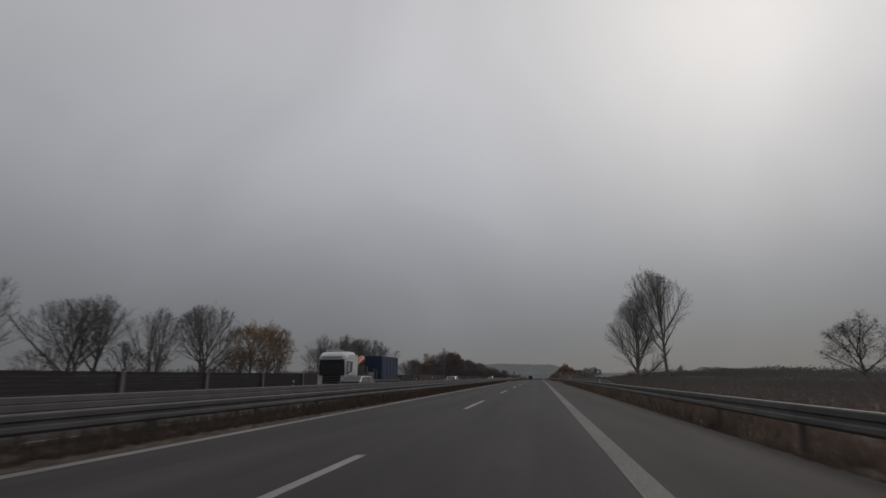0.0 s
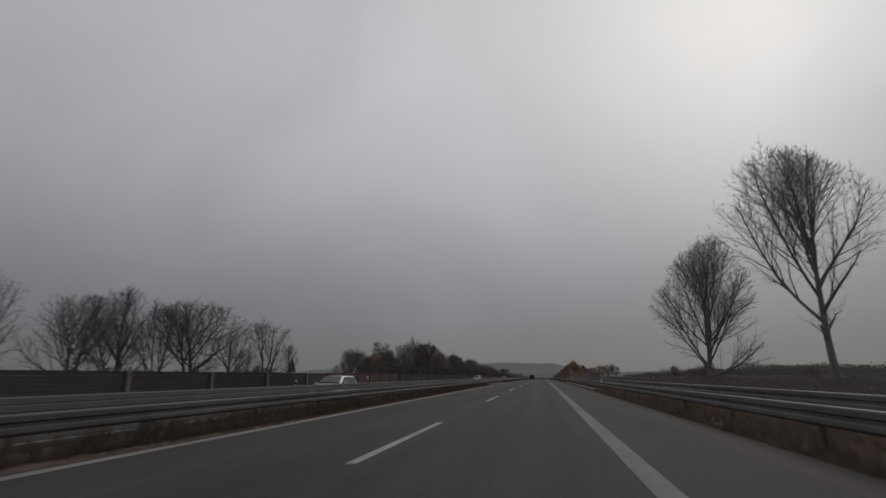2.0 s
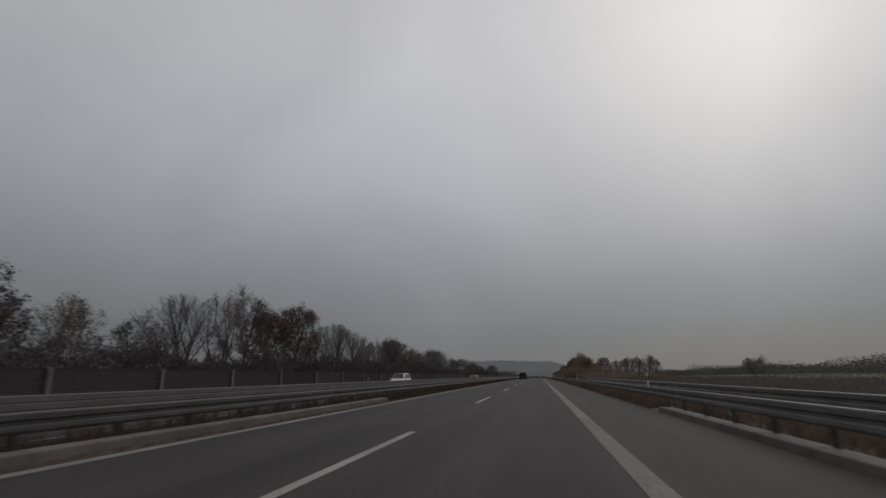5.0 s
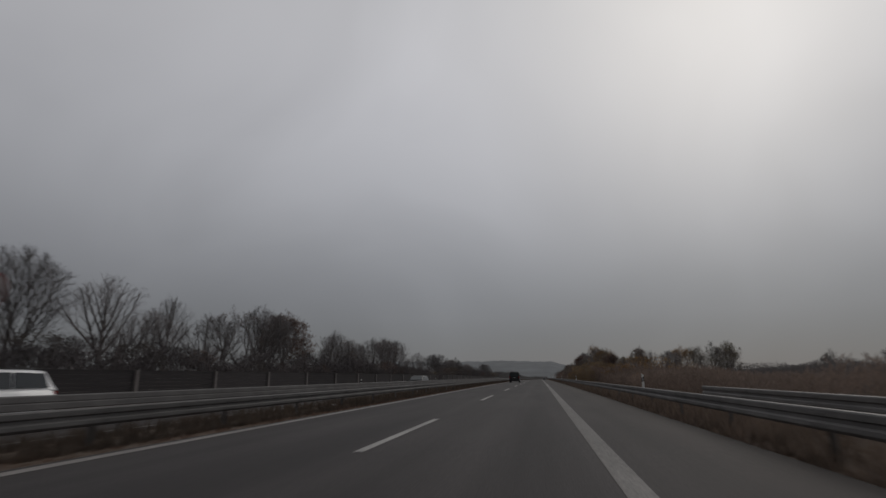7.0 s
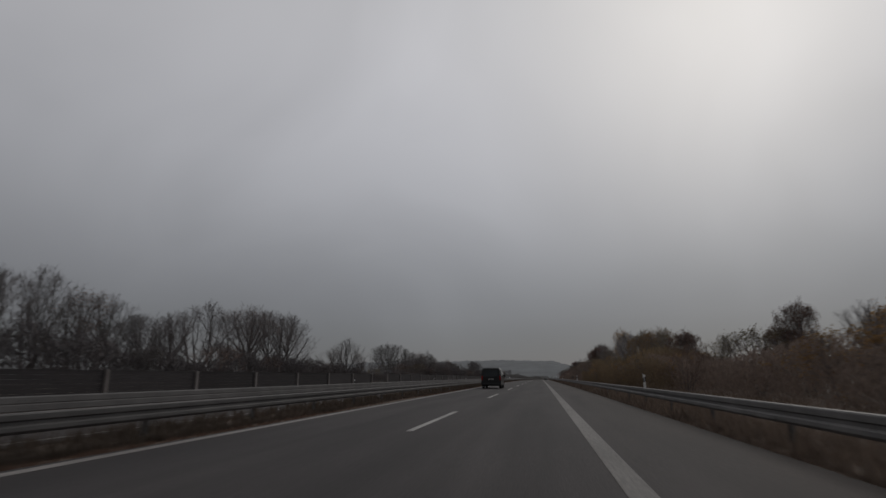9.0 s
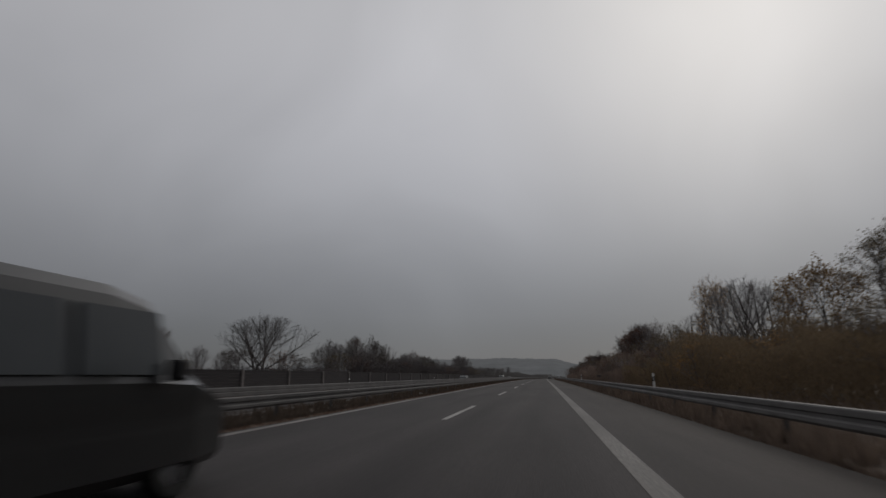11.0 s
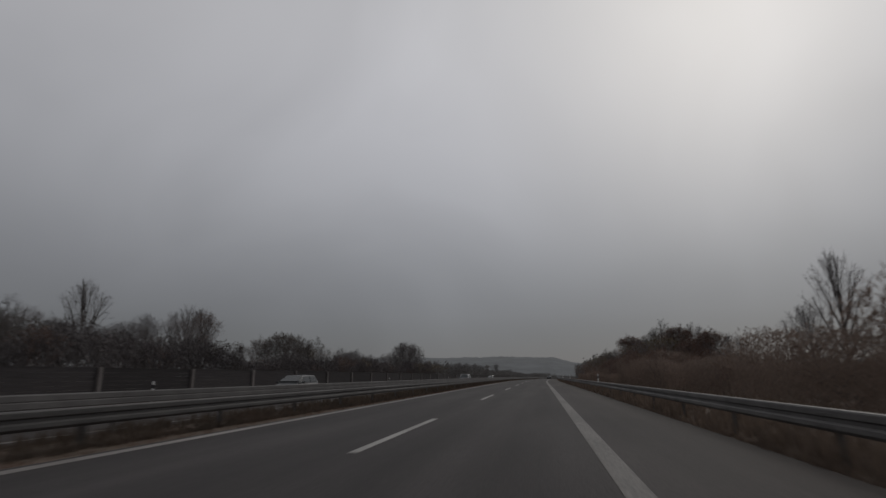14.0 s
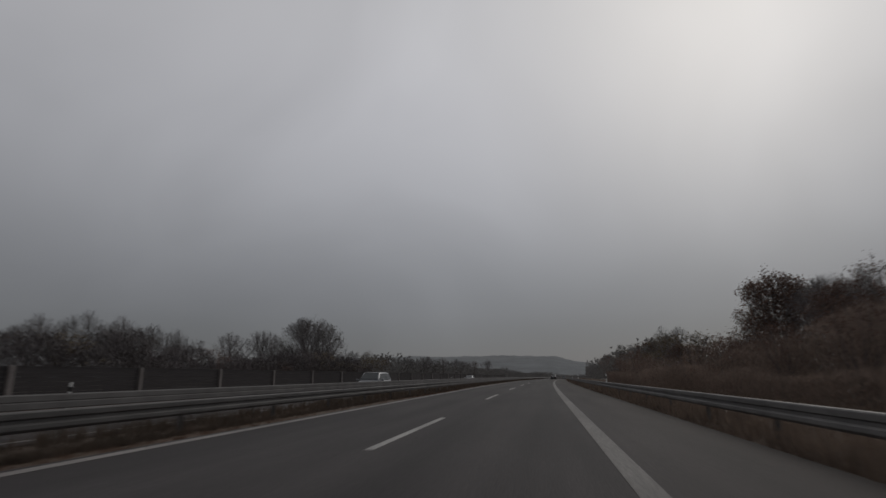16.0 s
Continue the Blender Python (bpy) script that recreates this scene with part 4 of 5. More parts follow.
while s < 486:                                            # thicket on the bank beside the shoulder
    k = min(1.0, (s - 220) / 60) * (0.45 if 376 < s < 396 or 450 < s < 464 else 1.0)
    for u in (rnd.uniform(11.5, 13.0), rnd.uniform(14.5, 17.0)):
        shrub.put(rnd.choice((3, 2, 3, 4, 4) if s < 330 else (0, 2, 2, 3, 0)), s, u, rnd.uniform(2.4, 4.2) * (0.55 + 0.45 * k) + (0.7 if u > 14 else 0), rnd.uniform(0, 360), 0.0, wide=rnd.uniform(1.0, 1.5))
    s += rnd.uniform(6.0, 9.0)



# ---- far woods and hills ----
def far_woods(s0, s1, u0, u1, height, count, size, label, seed, mat="far_wood", name="woodland", lump=0.03, brush=False, fade=0.6):
    """Uncountable twigs or clumps that fill a stretch beside the road up to an uneven, domed top."""
    rng = random.Random(seed)
    verts, faces = [], []
    for _ in range(count):
        s, u = rng.uniform(s0, s1), rng.uniform(u0, u1)
        bulge = max(0.0, noise.noise(Vector((s * lump, u * lump, seed))) + 0.35) + 0.45 * noise.noise(Vector((s * lump * 4, u * lump * 4, seed)))
        c = road(s, u, height * (0.55 + 0.6 * bulge) * rng.random() ** fade)
        if brush:
            d = Vector((rng.gauss(0, 0.55), rng.gauss(0, 0.55), 1)).normalized()
            e = d.orthogonal()
            e.rotate(Matrix.Rotation(rng.uniform(0, 6.28), 3, d))
            d, e = d * size * rng.uniform(0.8, 2.0), e.normalized() * size * rng.uniform(0.3, 0.6)
        else:
            d = Vector((rng.gauss(0, 1), rng.gauss(0, 1), rng.gauss(0, 1))).normalized()
            e = d.orthogonal().normalized() * size * rng.uniform(0.5, 1.2)
            d = d * size * rng.uniform(0.5, 1.2)
        b = len(verts)
        verts += [c - d, c + e, c + d]
        faces.append((b, b + 1, b + 2))
    tagged(part_of(name, mesh_of(name, verts, faces), mat), label, name, kind="stuff")


def brushwood(s0, s1, u0, u1, height, count, label, seed, size=0.16, lump=0.06, mat="undergrowth", fade=0.7):
    far_woods(s0, s1, u0, u1, height, count, size, label, seed, mat, "undergrowth", lump, True, fade)


brushwood(0, 140, 17, 29, 0.95, 70000, "dull grey-brown brushwood beyond the verge", 15, 0.10, 0.12, "brush_grey", 0.9)
brushwood(140, 240, 17, 30, 1.0, 50000, "low grey-brown scrub and dead weeds beyond the verge", 16, 0.10, 0.12, "brush_grey", 0.9)
brushwood(0, 190, 10.5, 17, 0.85, 50000, "dull dead weeds behind the shoulder rail", 26, 0.085, 0.12, "brush_grey", 0.9)
brushwood(186, 240, 10.8, 17, 1.7, 40000, "dark brown brushwood close behind the shoulder rail", 27, 0.10, 0.10, "brush", 0.8)
brushwood(-10, 104, -26.5, -23.2, 1.9, 30000, "dark undergrowth behind the noise barrier", 11, 0.11, 0.12, fade=0.55)
brushwood(128, 302, -26, -23.4, 3.5, 150000, "dense dark undergrowth below the trees behind the barrier", 12, 0.11, 0.26, fade=0.5)
brushwood(302, 350, -26.5, -23.2, 2.3, 26000, "low dark undergrowth behind the barrier", 20, 0.09, 0.12, fade=0.5)
brushwood(350, 486, -26, -23.4, 3.7, 130000, "dense dark undergrowth farther along behind the barrier", 21, 0.11, 0.26, fade=0.5)
brushwood(228, 290, 11.5, 18, 2.6, 40000, "dense red-brown thicket on the verge", 13, 0.12, mat="brush")
brushwood(270, 335, 12.4, 18, 4.2, 38000, "dense olive-brown thicket on the bank beside the shoulder", 14, 0.16, mat="brush_gold")
brushwood(330, 372, 12.4, 18, 4.0, 40000, "dense brown thicket on the bank beside the shoulder", 22, 0.12, mat="brush")
brushwood(372, 400, 12.4, 18, 2.5, 26000, "low brown thicket on the bank beside the shoulder", 18, 0.10, mat="brush")
brushwood(398, 446, 12.4, 18, 3.6, 40000, "dense brown thicket farther along the bank", 19, 0.12, mat="brush")
brushwood(444, 462, 12.4, 18, 2.1, 8000, "low gap in the brown thicket on the bank", 24, 0.14, mat="brush")
brushwood(460, 486, 12.4, 18, 3.4, 14000, "dense brown thicket at the end of the bank", 25, 0.16, mat="brush")
brushwood(262, 335, 11, 12.4, 2.8, 40000, "fine golden-brown twigs at the edge of the thicket", 17, 0.08, mat="brush_gold")
brushwood(335, 486, 11, 12.4, 2.2, 76000, "fine brown twigs at the edge of the thicket", 23, 0.08, mat="brush")
far_woods(10, 330, 30, 75, 1.25, 50000, 0.11, "low grey-brown scrub over the field beside the road", 8, "hedge", "undergrowth")
far_woods(60, 230, 75, 130, 2.2, 60000, 0.16, "distant grey-brown scrub and hedges beyond the field", 3, "hedge")
far_woods(220, 560, 70, 120, 5.2, 110000, 0.26, "dark hedges and wood edge far across the field", 32, "hedge", fade=0.5)
far_woods(300, 900, 130, 260, 8.0, 24000, 0.75, "distant woodland edge, coloured grey for haze", 4)
far_woods(486, 1250, 13, 50, 7.0, 50000, 0.45, "far roadside woodland along the bend", 5)
far_woods(484, 1300, -50, -24, 5.6, 55000, 0.42, "far roadside woodland beyond the oncoming lanes", 6)
far_woods(1250, 1420, -120, 110, 11.0, 8000, 1.6, "far woodland closing the valley", 7)


def hills():
    verts, faces = [], []
    n, rows = 640, ((2300, -12), (2700, 48), (3200, 98), (3600, 88), (4200, -10))
    for dist, hh in rows:
        for i in range(n + 1):
            a = radians(-75 + 150 * i / n)
            k = 0.84 + 0.05 * math.exp(-((a + 0.055) / 0.09) ** 2) + 0.10 * noise.noise(Vector((a * 5, dist * 0.001, 2)))
            k += 0.08 * noise.noise(Vector((a * 35, dist * 0.002, 5))) + 0.045 * noise.noise(Vector((a * 150, dist * 0.01, 5)))
            fall = 1 - 0.55 * min(1.0, max(0.0, (a - 0.02) / 0.07, (-0.30 - a) / 0.15))      # lower beyond the bend
            verts.append((dist * math.sin(a), dist * math.cos(a), -20 + hh * k * fall))
    k = n + 1
    faces = [(r * k + i, r * k + i + 1, (r + 1) * k + i + 1, (r + 1) * k + i) for r in range(len(rows) - 1) for i in range(n)]
    # no mist is drawn: the hill colour itself carries the haze
    tagged(part_of("backdrop", mesh_of("backdrop", verts, faces, smooth=True), "hill"), "low wooded hills at the horizon, coloured pale for haze", "hills", kind="structure")


hills()


# ---- grass tufts along the rails ----
def tufts(s0, s1, u0, u1, count, tall, mat, label, seed):
    rng = random.Random(seed)
    verts, faces = [], []
    for _ in range(count):
        s, u = rng.uniform(s0, s1), rng.uniform(u0, u1)
        if (87 < s < 142 and 6 < u < 6.95) or (117 < s < 147 and -4.85 < u < -4.2):      # the bridge kerbs stay bare
            continue
        c = road(s, u, -0.08 + (FAR_Z * (-4.1 - u) / 4.1 if u < -4.1 else 0.0))
        for _ in range(4):
            a = rng.uniform(0, 2 * math.pi)
            out = Vector((math.cos(a), math.sin(a), 0))
            w = Vector((-out.y, out.x, 0)) * rng.uniform(0.02, 0.045)
            hgt = tall * rng.uniform(0.5, 1.2)
            p = c + out * 0.05
            q = p + out * hgt * rng.uniform(0.1, 0.6) + Vector((0, 0, hgt))
            b = len(verts)
            verts += [p - w, p + w, q]
            faces.append((b, b + 1, b + 2))
    tagged(part_of("grass", mesh_of("grass", verts, faces), mat), label, "grass", kind="stuff")


tufts(0, 450, -7.4, -4.75, 15000, 0.42, "grass", "dark uneven grass filling the median between the rails", 1)
tufts(0, 450, -4.85, -4.4, 20000, 0.22, "grass", "dark grass below the median guard rail", 4)
tufts(0, 450, 6.45, 8.0, 20000, 0.42, "withered", "dense withered grass below and behind the shoulder rail", 2)
tufts(0, 450, 6.3, 6.5, 7000, 0.16, "withered", "short grass at the edge of the hard shoulder", 6)
tufts(0, 450, 8.0, 12.5, 11000, 0.50, "withered", "withered brown grass on the verge", 5)
tufts(450, 640, -7.4, -4.3, 4500, 0.42, "grass", "dark grass of the median farther along", 7)
tufts(450, 640, 6.3, 12.5, 7000, 0.42, "withered", "withered grass of the verge farther along", 8)
tufts(0, 450, -4.45, -3.95, 14000, 0.10, "strip_grass", "short grass at the edge of the carriageway", 3)


# ---- vehicles ----
def wheel(parent, x, y, r, w):
    out = 1 if x > 0 else -1
    bm = bmesh.new()
    n = 24
    prof = [(-w / 2, r * 0.66), (-w / 2, r * 0.94), (-w * 0.36, r), (w * 0.36, r), (w / 2, r * 0.94), (w / 2, r * 0.66)]
    vs = [[bm.verts.new((x + px, y + pr * math.cos(2 * math.pi * i / n), r + pr * math.sin(2 * math.pi * i / n))) for px, pr in prof] for i in range(n)]
    for i in range(n):
        a, b = vs[i], vs[(i + 1) % n]
        for j in range(len(prof)):
            bm.faces.new((a[j], a[(j + 1) % len(prof)], b[(j + 1) % len(prof)], b[j]))
    bmesh.ops.recalc_face_normals(bm, faces=bm.faces)
    tyre = part("wheel", bm, "rubber", parent)
    bm = bmesh.new()
    cyl(bm, (x + out * w * 0.1, y, r), (x + out * w * 0.30, y, r), r * 0.66, n=20)
    cyl(bm, (x + out * w * 0.30, y, r), (x + out * w * 0.42, y, r), r * 0.18, n=10)
    for k in range(5):
        a = 2 * math.pi * k / 5
        c = Vector((x + out * w * 0.34, y + 0.4 * r * math.cos(a), r + 0.4 * r * math.sin(a)))
        cyl(bm, c - Vector((0, 0.26 * r * math.cos(a), 0.26 * r * math.sin(a))), c + Vector((0, 0.24 * r * math.cos(a), 0.24 * r * math.sin(a))), r * 0.10, r * 0.08, n=6)
    part("rim", bm, "rim", tyre, "spoked alloy rim")


def ring(y, z0, z1, w0, w1, belly=0.0):
    """Cross-section across a car: from z0 to z1, half-widths w0 at the foot and w1 at the top, corners rounded."""
    zm = (z0 + z1) / 2
    pts = [(w0 * 0.86, z0), (w0 * 0.97, z0 + 0.06), (w0 + belly, zm), (w1 + belly * 0.4, z1 - (z1 - z0) * 0.16), (w1 * 0.93, z1 - (z1 - z0) * 0.03), (w1 * 0.5, z1 + 0.012), ]
    return [(x, y, z) for x, z in pts] + [(-x, y, z) for x, z in pts[::-1]]


def quad(parent, name, mat, pts, thick=0.03, label=""):
    """A flat pane through four points, given some thickness along its normal."""
    p = [Vector(q) for q in pts]
    nrm = (p[1] - p[0]).cross(p[3] - p[0]).normalized() * thick
    bm = bmesh.new()
    lo, hi = [bm.verts.new(q - nrm) for q in p], [bm.verts.new(q + nrm) for q in p]
    bm.faces.new(lo[::-1])
    bm.faces.new(hi)
    for i in range(4):
        bm.faces.new((lo[i], lo[(i + 1) % 4], hi[(i + 1) % 4], hi[i]))
    bmesh.ops.recalc_face_normals(bm, faces=bm.faces)
    return part(name, bm, mat, parent, label)


def rounded(bm, much=0.45):
    """The same skin with its faces split and bulged a little, so that its edges run in curves."""
    long_edges = [e for e in bm.edges if all(len(f.verts) == 4 for f in e.link_faces)]
    bmesh.ops.subdivide_edges(bm, edges=long_edges, cuts=2, use_grid_fill=True, smooth=much)
    bmesh.ops.recalc_face_normals(bm, faces=bm.faces)
    return bm


def make_car(name, label, paint, L=4.4, W=1.78, H=1.47, hood=1.05, belt=0.93, rake=0.75, tail=0.45, boot=0.25, wheel_r=0.32, rails=False):
    """Front towards +y, standing on z = 0. hood: length of the bonnet; boot: length behind the rear window."""
    car = tagged(new(name), label, "car")
    f, b, w = L / 2, -L / 2, W / 2
    rings = [ring(b, 0.42, belt * 0.86, w * 0.84, w * 0.80), ring(b + 0.07, 0.30, belt * 0.98, w * 0.95, w * 0.88, 0.01), ring(b + boot + 0.2, 0.22, belt + 0.03, w, w * 0.90, 0.02),
             ring(0, 0.20, belt, w, w * 0.91, 0.02), ring(f - hood, 0.20, belt - 0.01, w, w * 0.88, 0.02), ring(f - hood * 0.4, 0.22, belt - 0.12, w * 0.98, w * 0.84, 0.015),
             ring(f - 0.12, 0.26, belt - 0.24, w * 0.93, w * 0.76, 0.01), ring(f, 0.36, belt - 0.36, w * 0.82, w * 0.66)]
    bm = rounded(loft(rings))
    body = part("body", bm, paint, car)
    body.data.shade_smooth()
    y0, y1 = b + boot, f - hood                              # glasshouse
    r0, r1 = y0 + tail, y1 - rake
    g0, g1, t0, t1 = belt - 0.03, H, w * 0.86, w * 0.70
    bm = loft([[(x * s, y, z) for x, z, s in ((t0, g0, 1), (t0 * 0.97, g0 + 0.05, 1), (tt, zt - 0.04, 1), (tt * 0.86, zt, 1), (tt * 0.86, zt, -1), (tt, zt - 0.04, -1), (t0 * 0.97, g0 + 0.05, -1), (t0, g0, -1))]
               for y, tt, zt in ((y0, t0 * 0.95, g0 + 0.07), (r0, t1, g1 - 0.03), ((r0 + r1) / 2, t1, g1), (r1, t1, g1 - 0.035), (y1, t0 * 0.95, g0 + 0.07))])
    cabin = part("cabin", rounded(bm, 0.08), paint, car)
    cabin.data.shade_smooth()
    def on(y, k, side):                                       # a point on the glass side, k from belt to roof
        return Vector((side * ((t0 * 0.985) * (1 - k) + (t1 + 0.005) * k + 0.004), y, g0 + 0.05 + k * (g1 - g0 - 0.1)))
    for side in (1, -1):
        mid = (r0 + r1) / 2
        quad(car, "side_window", "glass", (on(mid + 0.04, 0.08, side), on(y1 - 0.22, 0.08, side), on(r1 - 0.02, 0.9, side), on(mid + 0.04, 0.93, side)))
        quad(car, "side_window", "glass", (on(y0 + 0.30, 0.10, side), on(mid - 0.04, 0.08, side), on(mid - 0.04, 0.93, side), on(r0 + 0.06, 0.88, side)))
        bm = bmesh.new()
        box(bm, side * (w + 0.07), y1 - 0.30, belt + 0.06, 0.18, 0.09, 0.13, bevel=0.03)
        part("mirror", bm, paint, car)
        bm = bmesh.new()
        box(bm, side * w * 0.66, f - 0.10, belt - 0.32, 0.34, 0.14, 0.13, bevel=0.035)
        part("headlight", bm, "lamp_clear", car, "clear headlight glass")
        bm = bmesh.new()
        box(bm, side * w * 0.78, b + 0.07, belt - 0.16, 0.22, 0.12, 0.22, bevel=0.03)
        part("taillight", bm, "lamp_red", car, "red tail light")
        for y in (b + 0.78, f - 0.82):
            wheel(car, side * (w - 0.11), y, wheel_r, 0.21)
        if rails:
            bm = bmesh.new()
            cyl(bm, (side * t1 * 0.84, r0, g1 + 0.03), (side * t1 * 0.84, r1, g1 + 0.03), 0.016, n=6)
            cyl(bm, (side * t1 * 0.84, r0 + 0.05, g1 - 0.04), (side * t1 * 0.84, r0 + 0.05, g1 + 0.03), 0.016, n=6)
            cyl(bm, (side * t1 * 0.84, r1 - 0.05, g1 - 0.05), (side * t1 * 0.84, r1 - 0.05, g1 + 0.03), 0.016, n=6)
            part("roof_rail", bm, "black_plastic", car)
    lift = Vector((0, 0.012, 0.012))
    a0, a1 = Vector((t0 * 0.86, y1 - 0.05, g0 + 0.13)), Vector((t1 * 0.84, r1 + 0.03, g1 - 0.06))
    mx = Matrix.Diagonal((-1, 1, 1))
    quad(car, "windscreen", "glass", [v + lift for v in (mx @ a0, a0, a1, mx @ a1)])
    a0, a1 = Vector((t0 * 0.84, y0 + 0.05, g0 + 0.13)), Vector((t1 * 0.82, r0 - 0.03, g1 - 0.07))
    lift = Vector((0, -0.012, 0.012))
    quad(car, "rear_window", "glass", [v + lift for v in (a0, mx @ a0, mx @ a1, a1)])
    bm = bmesh.new()
    box(bm, 0, f - 0.03, belt - 0.42, W * 0.5, 0.08, 0.16, bevel=0.02)
    part("grille", bm, "black_plastic", car)
    bm = bmesh.new()
    box(bm, 0, b + 0.03, 0.40, W * 0.82, 0.12, 0.14, bevel=0.03)
    part("bumper", bm, "black_plastic", car)
    bm = bmesh.new()
    box(bm, 0, b - 0.004, belt - 0.22, 0.52, 0.02, 0.11, bevel=0.004)
    part("number_plate", bm, "sign_white", car, "white plate with a plain bar")
    return car


HATCH = dict(L=4.2, H=1.46, hood=0.95, boot=0.02, tail=0.42, rake=0.85)
ESTATE = dict(L=4.6, H=1.48, hood=1.05, boot=0.02, tail=0.35, rake=0.85, rails=True)
SALOON = dict(L=4.6, H=1.43, hood=1.10, boot=0.60, tail=0.65, rake=0.85)
SUV = dict(L=4.45, W=1.84, H=1.66, hood=1.0, boot=0.02, tail=0.38, rake=0.75, belt=1.02, wheel_r=0.36, rails=True)
IN, OUT = -10.35, -13.9                                       # the two oncoming lanes
for name, label, paint, shape, s, u in (
        ("estate_car", "dark grey estate car in the oncoming fast lane", "dark_paint", ESTATE, 35.9, IN),
        ("hatchback_car", "white hatchback car in the oncoming fast lane", "white_paint", HATCH, 79.6, IN),
        ("suv_car", "white sport utility car with roof rails, in the oncoming slow lane", "white_paint", SUV, 185.2, OUT),
        ("estate_car", "dull grey estate car in the oncoming fast lane", "grey_paint", ESTATE, 230.2, IN),
        ("hatchback_car", "small grey hatchback car in the oncoming slow lane", "grey_paint", HATCH, 387.3, OUT),
        ("suv_car", "silver sport utility car in the oncoming fast lane", "silver_paint", SUV, 446.5, IN),
        ("saloon_car", "white saloon car far off in the oncoming lanes", "white_paint", SALOON, 520, OUT)):
    make_car(name, label, paint, **shape).matrix_basis = on_road(s, u, FAR_Z, 180)
make_car("saloon_car", "dark saloon car far ahead in the slow lane", "dark_paint", **SALOON).matrix_basis = on_road(592, 1.9)
make_car("estate_car", "pale estate car far ahead in the slow lane", "silver_paint", **ESTATE).matrix_basis = on_road(690, 1.9)


def make_van():
    van = tagged(new("van"), "black boxy van in the fast lane, seen from behind", "van")
    L, w, H = 4.9, 0.95, 1.95
    f, b = L / 2, -L / 2

    def sec(y, z0, zb, zt, wb, wt):
        pts = [(wb * 0.9, z0), (wb, z0 + 0.1), (wb, zb), (wt, zt - 0.12), (wt * 0.9, zt - 0.02), (wt * 0.5, zt)]
        return [(x, y, z) for x, z in pts] + [(-x, y, z) for x, z in pts[::-1]]
    bm = loft([sec(b, 0.35, 1.05, H - 0.08, w * 0.95, w * 0.83), sec(b + 0.08, 0.25, 1.08, H, w, w * 0.88), sec(0.6, 0.22, 1.08, H, w, w * 0.88), sec(1.1, 0.22, 1.08, H - 0.08, w, w * 0.86),
               sec(1.75, 0.22, 1.05, 1.22, w, w * 0.88), sec(f - 0.15, 0.25, 0.85, 1.0, w * 0.94, w * 0.80), sec(f, 0.35, 0.7, 0.82, w * 0.85, w * 0.7)])
    body = part("body", bm, "black_paint", van)
    quad(van, "rear_window", "glass", ((-0.70, b - 0.012, 1.12), (0.70, b - 0.012, 1.12), (0.66, b + 0.01, 1.68), (-0.66, b + 0.01, 1.68)))
    quad(van, "windscreen", "glass", ((0.72, 1.78, 1.24), (-0.72, 1.78, 1.24), (-0.66, 1.16, H - 0.14), (0.66, 1.16, H - 0.14)))
    for side in (1, -1):
        for y0, y1 in ((-2.2, -1.1), (-1.0, 0.1), (0.2, 1.15)):
            quad(van, "side_window", "glass", ((side * 0.952, y0, 1.15), (side * 0.952, y1, 1.15), (side * 0.865, y1 - 0.05, 1.72), (side * 0.865, y0, 1.72)))
        part("taillight", box(bmesh.new(), side * 0.86, b + 0.03, 1.0, 0.13, 0.08, 0.42, bevel=0.02), "lamp_red", van, "red upright tail light")
        part("headlight", box(bmesh.new(), side * 0.66, f - 0.08, 0.72, 0.32, 0.12, 0.16, bevel=0.03), "lamp_clear", van, "clear headlight glass")
        part("mirror", box(bmesh.new(), side * 1.05, 1.25, 1.2, 0.18, 0.1, 0.2, bevel=0.03), "black_plastic", van)
        for y in (b + 0.95, f - 0.9):
            wheel(van, side * 0.83, y, 0.34, 0.22)
    part("bumper", box(bmesh.new(), 0, b + 0.02, 0.42, 1.75, 0.16, 0.18, bevel=0.04), "black_plastic", van)
    plate = part("number_plate", box(bmesh.new(), 0, b - 0.02, 0.88, 0.52, 0.02, 0.11, bevel=0.004), "sign_white", van, "white plate with a plain bar")
    part("bar", box(bmesh.new(), 0, b - 0.032, 0.88, 0.40, 0.006, 0.05), "sign_black", plate)
    return van


make_van().matrix_basis = on_road(277, -1.85)


